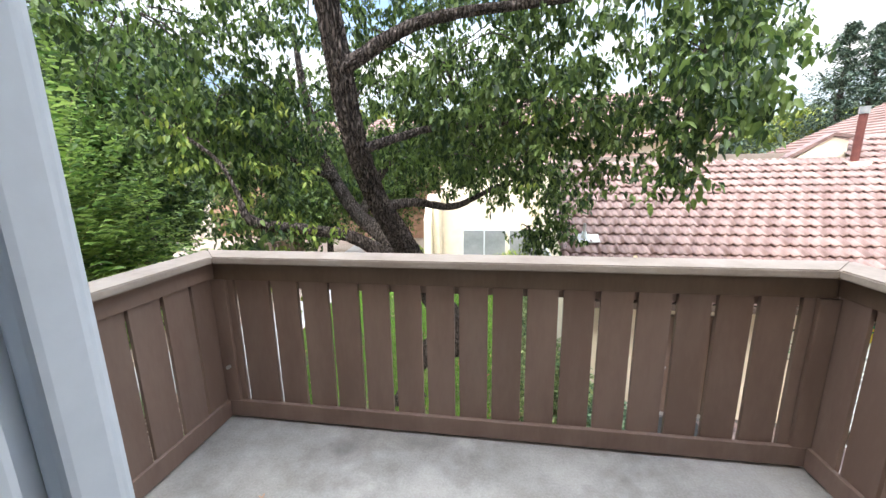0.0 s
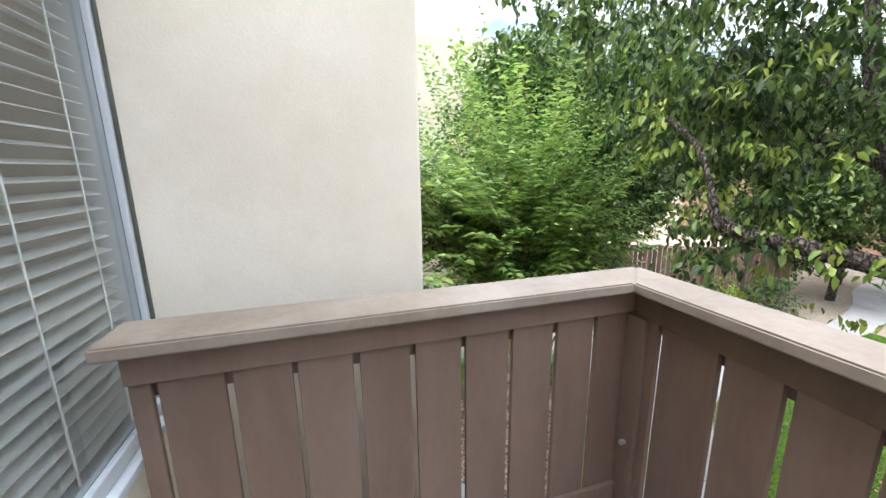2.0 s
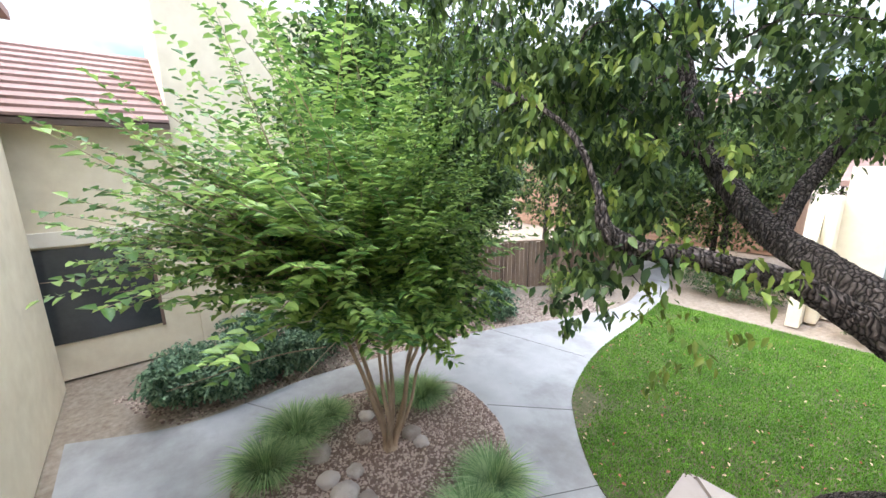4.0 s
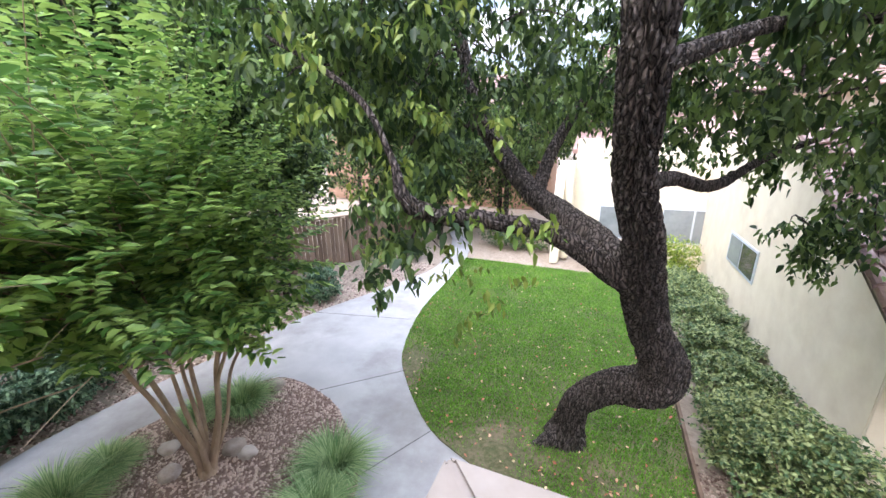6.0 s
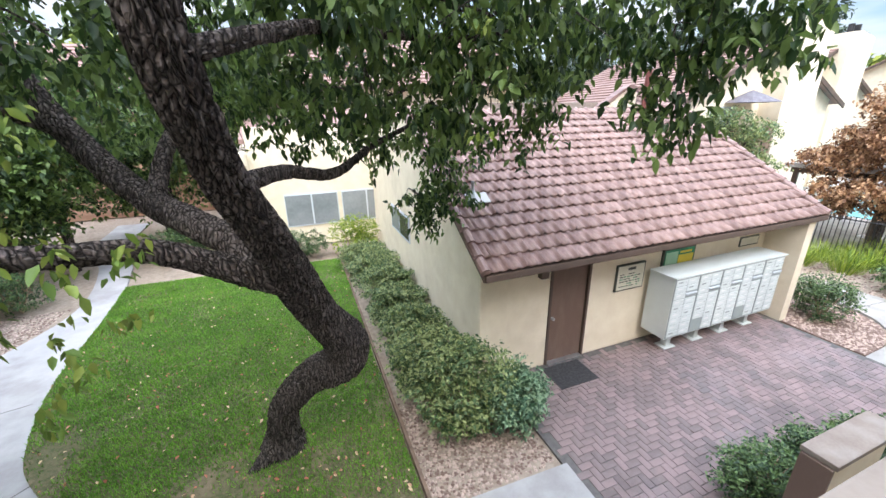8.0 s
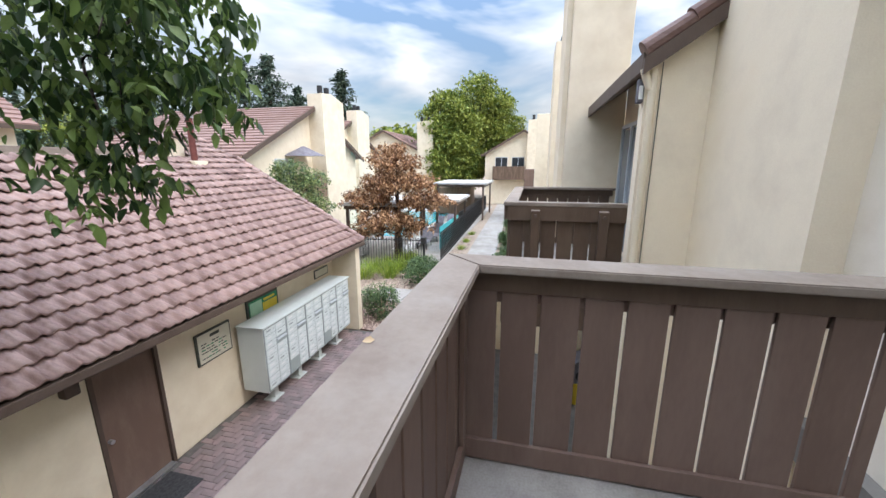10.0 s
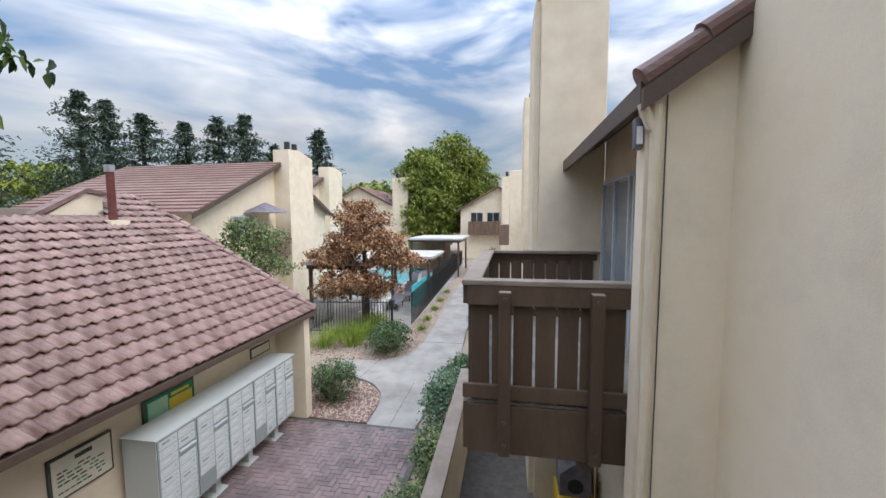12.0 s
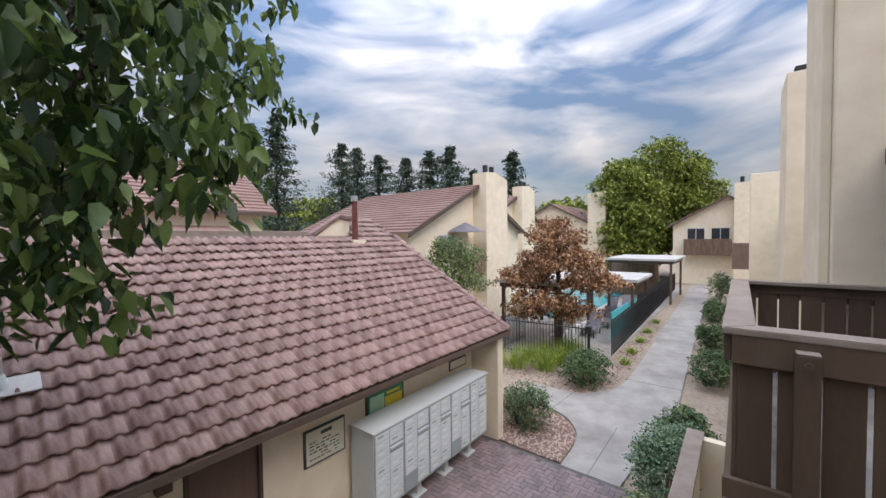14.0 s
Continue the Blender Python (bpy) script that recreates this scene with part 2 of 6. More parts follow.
ROOF_WHITE = material("pale_flat_roof", (0.40, 0.39, 0.37), (0.52, 0.51, 0.49), 0.8, 0.7, 0.1, 20.0)
FABRIC = material("grey_fabric", (0.13, 0.12, 0.14), (0.22, 0.21, 0.23), 6.0, 0.9, 0.2, 90.0)
PLASTIC_Y = material("yellow_plastic", (0.60, 0.42, 0.03), (0.70, 0.50, 0.05), 4.0, 0.5, 0.0, 60.0)
LEAF_DEAD = material("fallen_leaf", (0.45, 0.16, 0.10), (0.62, 0.46, 0.28), 20.0, 0.8, 0.1, 60.0, rand=1.2)


def glass_material(name, tint):
    m = bpy.data.materials.new(name)
    m.use_nodes = True
    b = m.node_tree.nodes["Principled BSDF"]
    b.inputs["Base Color"].default_value = (*tint, 1)
    b.inputs["Roughness"].default_value, b.inputs["IOR"].default_value = 0.02, 1.45
    b.inputs["Transmission Weight"].default_value = 1.0
    return m


def bark_material(name, dark, light, scale):
    """Deeply furrowed bark: long plates parted by dark cracks."""
    m = bpy.data.materials.new(name)
    m.use_nodes = True
    n, l = m.node_tree.nodes, m.node_tree.links
    b = n["Principled BSDF"]
    tc, mp, wob = n.new("ShaderNodeTexCoord"), n.new("ShaderNodeMapping"), n.new("ShaderNodeTexNoise")
    mp.inputs["Scale"].default_value = (1, 1, 0.13)
    mixv = n.new("ShaderNodeVectorMath")
    mixv.operation = "MULTIPLY_ADD"
    wob.inputs["Scale"].default_value, wob.inputs["Detail"].default_value = 7.0, 3.0
    l.new(tc.outputs["Object"], wob.inputs["Vector"])
    l.new(wob.outputs["Color"], mixv.inputs[0])
    mixv.inputs[1].default_value = (0.09, 0.09, 0.09)
    l.new(tc.outputs["Object"], mixv.inputs[2])
    l.new(mixv.outputs[0], mp.inputs["Vector"])
    vo, no = n.new("ShaderNodeTexVoronoi"), n.new("ShaderNodeTexNoise")
    vo.feature = "DISTANCE_TO_EDGE"
    vo.inputs["Scale"].default_value = scale
    no.inputs["Scale"].default_value, no.inputs["Detail"].default_value = 55.0, 4.0
    l.new(mp.outputs[0], vo.inputs["Vector"])
    l.new(mp.outputs[0], no.inputs["Vector"])
    sc = n.new("ShaderNodeMath")
    sc.operation, sc.use_clamp = "MULTIPLY", True
    sc.inputs[1].default_value = 2.6
    l.new(vo.outputs["Distance"], sc.inputs[0])
    ad = n.new("ShaderNodeMath")
    ad.operation = "MULTIPLY_ADD"
    ad.inputs[1].default_value = 0.45
    l.new(no.outputs["Fac"], ad.inputs[0])
    l.new(sc.outputs[0], ad.inputs[2])
    rp = n.new("ShaderNodeValToRGB")
    rp.color_ramp.elements[0].position, rp.color_ramp.elements[1].position = 0.25, 1.2 / 1.45
    rp.color_ramp.elements[0].color, rp.color_ramp.elements[1].color = (*dark, 1), (*light, 1)
    l.new(ad.outputs[0], rp.inputs["Fac"])
    l.new(rp.outputs["Color"], b.inputs["Base Color"])
    b.inputs["Roughness"].default_value = 0.95
    b.inputs["Specular IOR Level"].default_value = 0.2
    bp = n.new("ShaderNodeBump")
    bp.inputs["Strength"].default_value, bp.inputs["Distance"].default_value = 1.0, 0.032
    l.new(ad.outputs[0], bp.inputs["Height"])
    l.new(bp.outputs["Normal"], b.inputs["Normal"])
    return m


BARK = bark_material("furrowed_bark", (0.022, 0.018, 0.016), (0.165, 0.137, 0.124), 28.0)
GLASS = glass_material("window_glass", (0.93, 0.96, 0.95))
DARK_GLASS = material("dark_window_glass", (0.035, 0.04, 0.045), (0.06, 0.065, 0.07), 1.0, 0.06, 0.0, 10.0, spec=0.6)
TINT_GLASS = glass_material("screened_glass", (0.30, 0.32, 0.35))
# Opaque panes: sky reflection and pale curtains are put into the grey.
GREY_GLASS = material("sky_in_colour_window_glass", (0.20, 0.22, 0.23), (0.30, 0.32, 0.33), 1.0, 0.25, 0.0, 10.0, spec=0.6)


# ---- mesh helpers ----
def thing(name, x, y, z, label="", category="", group="", kind=""):
    e = new(name)
    e.empty_display_size = 0.1
    e.location = (x, y, z)
    return tagged(e, label, category, group, kind)


def origin(ob):
    p = Vector((0, 0, 0))
    while ob:
        p += Vector(ob.location)
        ob = ob.parent
    return p


def link_mesh(name, me, parent=None, label="", smooth=False):
    ob = new(name, me)
    if parent:
        ob.parent = parent
        if ob.parent.type == "EMPTY":
            ob.matrix_parent_inverse = Matrix.Translation(-Vector(parent.location))
    if label:
        ob["label"] = label
    if smooth:
        for p in me.polygons:
            p.use_smooth = True
    return ob


def part(name, bm, mat, parent=None, label="", smooth=False):
    me = bpy.data.meshes.new(name)
    bm.to_mesh(me)
    bm.free()
    me.materials.append(mat)
    return link_mesh(name, me, parent, label, smooth)


def setting(name, bm, mat, label, category):
    return tagged(part(name, bm, mat), label, category, kind="structure")


def bx(x0, x1, y0, y1, z0, z1, bevel=0.0, bm=None, m=None):
    """A box, bevelled, added to bm (or a new one)."""
    own = bmesh.new()
    r = bmesh.ops.create_cube(own, size=1.0)
    for v in own.verts:
        v.co = Vector(((x0 + x1) / 2 + v.co.x * (x1 - x0), (y0 + y1) / 2 + v.co.y * (y1 - y0), (z0 + z1) / 2 + v.co.z * (z1 - z0)))
    if bevel:
        bmesh.ops.bevel(own, geom=own.edges[:], offset=bevel, segments=2, affect="EDGES", profile=0.6)
    if m is not None:
        own.transform(m)
    if bm is None:
        return own
    me = bpy.data.meshes.new("tmp")
    own.to_mesh(me)
    own.free()
    bm.from_mesh(me)
    bpy.data.meshes.remove(me)
    return bm


def prism(pts, z0, z1, bm=None):
    """An upright prism over a plan outline."""
    bm = bm or bmesh.new()
    lo, hi = [bm.verts.new((x, y, z0)) for x, y in pts], [bm.verts.new((x, y, z1)) for x, y in pts]
    bm.faces.new(hi)
    bm.faces.new(lo[::-1])
    for i in range(len(pts)):
        j = (i + 1) % len(pts)
        bm.faces.new((lo[i], lo[j], hi[j], hi[i]))
    bmesh.ops.recalc_face_normals(bm, faces=bm.faces[:])
    return bm


def profile_x(pts, x0, x1, bm=None):
    """A solid with the outline pts of (y, z), drawn out along x."""
    bm = bm or bmesh.new()
    a, b = [bm.verts.new((x0, y, z)) for y, z in pts], [bm.verts.new((x1, y, z)) for y, z in pts]
    bm.faces.new(a)
    bm.faces.new(b[::-1])
    for i in range(len(pts)):
        j = (i + 1) % len(pts)
        bm.faces.new((a[i], a[j], b[j], b[i]))
    bmesh.ops.recalc_face_normals(bm, faces=bm.faces[:])
    return bm


def profile_y(pts, y0, y1, bm=None):
    """A solid with the outline pts of (x, z), drawn out along y."""
    bm = bm or bmesh.new()
    a, b = [bm.verts.new((x, y0, z)) for x, z in pts], [bm.verts.new((x, y1, z)) for x, z in pts]
    bm.faces.new(a)
    bm.faces.new(b[::-1])
    for i in range(len(pts)):
        j = (i + 1) % len(pts)
        bm.faces.new((a[i], a[j], b[j], b[i]))
    bmesh.ops.recalc_face_normals(bm, faces=bm.faces[:])
    return bm


def smooth_path(pts, n=6):
    """Catmull-Rom through rows of numbers (place and radius)."""
    p = np.array(pts, float)
    p = np.vstack([2 * p[0] - p[1], p, 2 * p[-1] - p[-2]])
    out = []
    for i in range(1, len(p) - 2):
        for k in range(n):
            t = k / n
            out.append(0.5 * (2 * p[i] + (p[i + 1] - p[i - 1]) * t + (2 * p[i - 1] - 5 * p[i] + 4 * p[i + 1] - p[i + 2]) * t * t
                              + (3 * p[i] - p[i - 1] - 3 * p[i + 1] + p[i + 2]) * t ** 3))
    out.append(p[-2])
    return np.array(out)


def tube(rows, sides=10, n=6, rough=0.0, freq=9.0, bm=None, ridges=0.0, ridge_depth=0.016):
    """A bent, tapering tube through rows of (x, y, z, radius), with a knobbly surface."""
    bm = bm or bmesh.new()
    q = smooth_path(rows, n) if len(rows) > 2 else np.array(rows, float)
    lengths = np.concatenate([[0], np.cumsum(np.linalg.norm(np.diff(q[:, :3], axis=0), axis=1))])
    rings, side = [], Vector((1, 0, 0.01)).normalized()
    for i, (x, y, z, r) in enumerate(q):
        a, b = q[max(i - 1, 0)], q[min(i + 1, len(q) - 1)]
        d = Vector(b[:3] - a[:3]).normalized()
        u = (side - d * side.dot(d)).normalized()
        side = u
        v = d.cross(u)
        ring = []
        for k in range(sides):
            w = 2 * math.pi * k / sides
            dirv = u * math.cos(w) + v * math.sin(w)
            rr = r
            if rough and ridges:
                s_ = lengths[i]
                f1 = noise.noise(Vector((math.cos(w) * ridges, math.sin(w) * ridges, s_ * 5.0)))
                f2 = noise.noise(Vector((math.cos(w) * ridges * 2.2, math.sin(w) * ridges * 2.2, s_ * 11.0 + 7)))
                rr *= 1 + 0.5 * rough * noise.noise(Vector((x, y, z)) * 3 + dirv) - ridge_depth / max(r, 0.05) * (1 - min(1, abs(f1) * 4.5)) - 0.6 * ridge_depth / max(r, 0.05) * (1 - min(1, abs(f2) * 4.0))
            elif rough:
                c = Vector((x, y, z)) + dirv * r
                rr *= 1 + rough * (noise.noise(c * freq) + 0.6 * noise.noise(c * freq * 2.3))
            ring.append(bm.verts.new(Vector((x, y, z)) + dirv * rr))
        rings.append(ring)
    for a, b in zip(rings, rings[1:]):
        for k in range(sides):
            bm.faces.new((a[k], a[(k + 1) % sides], b[(k + 1) % sides], b[k]))
    bm.faces.new(rings[0][::-1])
    bm.faces.new(rings[-1])
    return bm


def cyl(x, y, z0, z1, r, sides=16, r2=None, bm=None):
    return tube([(x, y, z0, r), (x, y, z1, r if r2 is None else r2)], sides, bm=bm)


def leaves(name, points, mat, parent=None, size=0.06, seed=1, droop=0.6, width=0.5, smooth=False, label="", axes=None):
    """One mesh of folded, pointed leaves, one at each point (rows of x, y, z)."""
    rng = np.random.default_rng(seed)
    p = np.asarray(points, float)
    k = len(p)
    az = rng.uniform(0, 2 * np.pi, k)
    dip = rng.normal(droop, 0.45, k)
    L = size * rng.uniform(0.65, 1.3, k)
    ax = np.stack([np.cos(az) * np.cos(dip), np.sin(az) * np.cos(dip), -np.sin(dip)], 1)
    if axes is not None:
        ax = np.asarray(axes, float) + rng.normal(0, 0.18, (k, 3))
        ax /= np.linalg.norm(ax, axis=1, keepdims=True)
    tip_ = 0.5 if axes is None else 0.25
    up = np.stack([rng.normal(0, tip_, k), rng.normal(0, tip_, k), np.ones(k)], 1)
    sd = np.cross(ax, up)
    sd /= np.linalg.norm(sd, axis=1, keepdims=True)
    nm = np.cross(sd, ax)
    Lc, W = L[:, None], (L * width)[:, None]
    fold = 0.22
    v = np.empty((k, 6, 3))
    v[:, 0] = p
    v[:, 1] = p + ax * Lc * 0.35 + sd * W * 0.5 + nm * W * fold
    v[:, 2] = p + ax * Lc * 0.72 + sd * W * 0.36 + nm * W * fold * 0.6 - np.array([0, 0, 1]) * Lc * 0.06
    v[:, 3] = p + ax * Lc - np.array([0, 0, 1]) * Lc * 0.15
    v[:, 4] = p + ax * Lc * 0.72 - sd * W * 0.36 + nm * W * fold * 0.6 - np.array([0, 0, 1]) * Lc * 0.06
    v[:, 5] = p + ax * Lc * 0.35 - sd * W * 0.5 + nm * W * fold
    base = (np.arange(k) * 6)[:, None]
    f = np.concatenate([base + np.array([[0, 1, 2, 3]]), base + np.array([[0, 3, 4, 5]])], 0)
    me = bpy.data.meshes.new(name)
    me.vertices.add(k * 6)
    me.vertices.foreach_set("co", v.reshape(-1))
    me.loops.add(f.size)
    me.loops.foreach_set("vertex_index", f.reshape(-1).astype(np.int32))
    me.polygons.add(len(f))
    me.polygons.foreach_set("loop_start", np.arange(0, f.size, 4, dtype=np.int32))
    me.update(calc_edges=True)
    me.validate()
    me.materials.append(mat)
    return link_mesh(name, me, parent, label)


def clumps(seed, blobs, per=40, spread=0.16, hollow=0.35):
    """Leaf points: twiglets strewn through ellipsoids (x, y, z, rx, ry, rz, twigs), each twiglet hanging a string of leaves."""
    rng = np.random.default_rng(seed)
    out = []
    for x, y, z, rx, ry, rz, n in blobs:
        d = rng.normal(size=(n, 3))
        d /= np.linalg.norm(d, axis=1, keepdims=True)
        r = (hollow + (1 - hollow) * rng.uniform(0, 1, n) ** 0.6)[:, None]
        c = np.array([x, y, z]) + d * r * np.array([rx, ry, rz])
        way = rng.normal(size=(n, 3)) * np.array([1, 1, 0.35]) + np.array([0, 0, -0.55])
        way /= np.linalg.norm(way, axis=1, keepdims=True)
        s = rng.uniform(0, 1, (n, per))
        q = c[:, None, :] + way[:, None, :] * (s * spread * 2.2)[:, :, None] + rng.normal(0, spread * 0.28, (n, per, 3))
        out.append(q.reshape(-1, 3))
    return np.concatenate(out)


def blades(name, roots, mat, parent, height=0.3, width=0.008, lean=0.5, seed=1, kind="", segs=2):
    """One mesh of bent grass blades."""
    rng = np.random.default_rng(seed)
    p = np.asarray(roots, float)
    k = len(p)
    az, ln = rng.uniform(0, 2 * np.pi, k), rng.uniform(0.1, 1, k) * lean
    h = height * rng.uniform(0.55, 1.15, k)
    d = np.stack([np.cos(az), np.sin(az), np.zeros(k)], 1)
    s = np.stack([-np.sin(az), np.cos(az), np.zeros(k)], 1) * width / 2
    v = np.empty((k, 5, 3))
    mid = p + d * (h * ln * 0.35)[:, None] + np.array([0, 0, 1]) * (h * 0.62)[:, None]
    tip = p + d * (h * ln)[:, None] + np.array([0, 0, 1]) * (h * (1 - 0.35 * ln))[:, None]
    v[:, 0], v[:, 1], v[:, 2], v[:, 3], v[:, 4] = p - s, p + s, mid + s * 0.8, mid - s * 0.8, tip
    base = (np.arange(k) * 5)[:, None]
    q, t = base + np.array([[0, 1, 2, 3]]), base + np.array([[3, 2, 4]])
    me = bpy.data.meshes.new(name)
    me.vertices.add(k * 5)
    me.vertices.foreach_set("co", v.reshape(-1))
    me.loops.add(q.size + t.size)
    me.loops.foreach_set("vertex_index", np.concatenate([q.reshape(-1), t.reshape(-1)]).astype(np.int32))
    me.polygons.add(2 * k)
    me.polygons.foreach_set("loop_start", np.concatenate([np.arange(k) * 4, 4 * k + np.arange(k) * 3]).astype(np.int32))
    me.update(calc_edges=True)
    me.materials.append(mat)
    ob = link_mesh(name, me, parent)
    if kind:
        ob["kind"] = kind
    return ob


def inside(poly, x, y):
    """Which of the points x, y lie inside the plan outline."""
    hit = np.zeros(len(x), bool)
    for (x0, y0), (x1, y1) in zip(poly, poly[1:] + poly[:1]):
        cross = ((y0 > y) != (y1 > y)) & (x < (x1 - x0) * (y - y0) / ((y1 - y0) or 1e-9) + x0)
        hit ^= cross
    return hit


def curve_plan(pts, n=6):
    return [tuple(r) for r in smooth_path([(x, y) for x, y in pts], n)]

# ---- ground, paths and lawn ----
G = -3.18
g = bmesh.new()
bmesh.ops.create_grid(g, x_segments=1, y_segments=1, size=600)
bmesh.ops.translate(g, vec=(0, 0, G - 0.06), verts=g.verts[:])
setting("ground", g, SOIL, "bare brown soil between the paths and plantings", "ground")

LAWN_WEST = curve_plan([(-6.3, 15.0), (-6.05, 12.5), (-5.9, 10.2), (-5.42, 8.3), (-4.9, 7.4), (-3.9, 6.35), (-3.0, 5.9), (-1.8, 5.45), (-0.05, 5.15)])
PATH_OUT = curve_plan([(-10.2, 0.0), (-9.5, 1.5), (-9.4, 2.7), (-9.5, 4.1), (-9.1, 6.7), (-8.6, 8.95), (-7.6, 11.5), (-7.0, 13.8), (-7.7, 17.0), (-9.0, 20.0), (-9.5, 24.0)])
path_poly = PATH_OUT + [(-8.2, 24.0), (-7.9, 20.0), (-6.75, 17.0)] + LAWN_WEST + [(2.0, 5.1), (2.0, 3.4), (-4.0, 3.2), (-4.6, 2.5), (-5.5, 1.2), (-7.0, 0.0)]
setting("pavement", prism(path_poly, G - 0.1, G), CONCRETE, "pale grey concrete garden path with stained patches", "path")
lawn_poly = LAWN_WEST + [(-0.05, 9.0), (0.0, 12.0), (0.05, 14.9)]
setting("lawn", prism(lawn_poly, G - 0.05, G + 0.015), LAWN, "bright green mown lawn with bare patches and fallen leaves", "lawn")
island = curve_plan([(-7.7, 5.7), (-7.1, 6.4), (-5.9, 6.25), (-5.2, 5.85), (-4.55, 5.3), (-4.2, 4.6), (-4.3, 3.6), (-5.0, 2.5), (-6.4, 1.9), (-7.8, 2.4), (-8.3, 3.6), (-8.2, 4.7), (-7.7, 5.7)])[:-1]
setting("gravel_bed", prism(island, G - 0.02, G + 0.04), GRAVEL, "round planting bed filled with reddish gravel", "gravel bed")
east_path = curve_plan([(9.1, 3.7), (10.5, 3.55), (12.5, 3.2), (15.0, 3.3), (20.0, 3.45), (30.0, 3.7), (60.0, 4.3)]) + \
    curve_plan([(60.0, 6.2), (38.0, 5.35), (25.0, 5.05), (17.0, 4.85), (14.3, 4.9), (13.3, 5.4), (12.9, 5.9), (12.85, 7.2)]) + \
    curve_plan([(11.6, 7.2), (11.5, 6.2), (11.2, 5.5), (10.4, 4.95), (9.1, 4.85)])
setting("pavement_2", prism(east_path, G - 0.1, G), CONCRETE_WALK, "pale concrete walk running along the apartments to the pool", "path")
setting("paver_bed", prism([(1.95, 3.4), (9.12, 3.4), (9.12, 7.1), (1.95, 7.1)], G - 0.1, G - 0.012), JOINT, "dark sand bed under the brick pavers", "paving")
bed2 = curve_plan([(9.2, 4.88), (10.3, 4.98), (11.1, 5.5), (11.35, 6.3), (11.4, 7.6), (9.5, 7.6), (9.2, 6.0), (9.2, 4.88)])[:-1]
setting("gravel_bed_2", prism(bed2, G - 0.08, G - 0.01), GRAVEL, "small gravel bed at the corner of the mail building", "gravel bed")
for k, (x0, y0, x1, y1) in enumerate([(-6.2, 6.4, -5.0, 7.55), (-4.45, 5.0, -3.75, 6.35), (-8.6, 9.0, -5.95, 9.6), (-9.45, 2.7, -8.25, 3.4), (9.1, 4.3, 11.4, 4.3), (15.0, 3.3, 15.0, 4.9), (11.5, 6.0, 12.95, 5.9)]):
    d = Vector((x1 - x0, y1 - y0, 0))
    m = Matrix.Translation((x0, y0, G)) @ Matrix.Rotation(math.atan2(d.y, d.x), 4, "Z")
    setting("path_joint", bx(0, d.length, -0.006, 0.006, -0.02, 0.0035, m=m), JOINT, "dark joint cut across the concrete path", "joint")

# ---- the apartment building that carries the balcony ----
WY = 0.25
w = bmesh.new()
for x0, x1, z0, z1 in ((-1.96, -0.22, G, 0.66), (-0.5, -0.22, 0.66, 2.1), (-1.96, 0.78, 2.1, 4.2), (-0.22, 0.78, G, -0.001)):
    bx(x0, x1, WY - 0.16, WY, z0, z1, bm=w)
setting("wall_north", w, STUCCO_PALE, "cream stucco apartment wall with window and balcony door", "wall")
setting("wall_recess", bx(0.78, 2.42, -0.16, 0.0, G, 4.2), STUCCO_PALE, "cream stucco wall beside the balcony door", "wall")
setting("wall_east_bright", bx(2.42, 4.0, -0.2, 0.2, G, 4.2), STUCCO_WARM, "pale cream stucco wall between two balconies", "wall")
setting("wall_pier", bx(-2.16, -1.96, -0.2, 1.23, G, 4.6, 0.012), STUCCO_PALE, "pale stucco privacy wall at the end of the balcony", "wall")
setting("wall_west_run", bx(-12.5, -2.16, -0.4, -0.2, G, 4.2), STUCCO, "cream stucco apartment wall", "wall")
setting("wall_back", bx(-12.5, 14.0, -6.2, -6.0, G, 4.2), STUCCO, "plain stucco back wall of the apartments", "wall")
# Room surfaces all take INSIDE, whose dark tone carries the lack of light.
setting("room_floor", bx(-4.0, 3.0, -6.0, WY - 0.16, -0.25, -0.02), INSIDE, "floor of the room behind the balcony door, dimness put into its colour", "floor")
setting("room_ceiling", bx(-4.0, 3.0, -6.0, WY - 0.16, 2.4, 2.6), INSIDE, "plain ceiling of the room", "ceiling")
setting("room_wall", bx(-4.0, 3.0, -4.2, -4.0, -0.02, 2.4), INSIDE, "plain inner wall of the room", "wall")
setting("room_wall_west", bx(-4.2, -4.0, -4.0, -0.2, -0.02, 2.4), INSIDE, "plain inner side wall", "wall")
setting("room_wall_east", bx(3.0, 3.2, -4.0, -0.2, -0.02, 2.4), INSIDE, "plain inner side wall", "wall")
setting("roof_main", profile_x([(0.3, 4.2), (-6.4, 4.2), (-6.4, 4.3), (-3.0, 6.6), (0.3, 4.35)], -12.5, 4.0), TILE_FAR, "clay tile roof of the apartment building", "roof")

# sliding window with blinds
win = thing("window_1", -1.2, WY, 0.66, "sliding window with closed white blinds in a grey-white frame", "window", kind="structure")
X0, X1, XM, Z0, Z1 = -1.955, -0.5, -1.2, 0.66, 2.1
for x0, x1, y0, y1, z0, z1 in ((X0, X1, 0.15, 0.262, Z0, Z0 + 0.05), (X0, X1, 0.15, 0.262, Z1 - 0.05, Z1), (X0, X0 + 0.022, 0.15, 0.262, Z0 + 0.05, Z1 - 0.05), (X1 - 0.05, X1, 0.15, 0.262, Z0 + 0.05, Z1 - 0.05), (XM - 0.035, XM + 0.035, 0.19, 0.285, Z0 + 0.05, Z1 - 0.05)):
    part("window_frame", bx(x0, x1, y0, y1, z0, z1, 0.006), WHITE, win)
part("window_sill", bx(X0, X1, 0.24, 0.29, Z0 - 0.035, Z0 - 0.002, 0.006), WHITE, win)
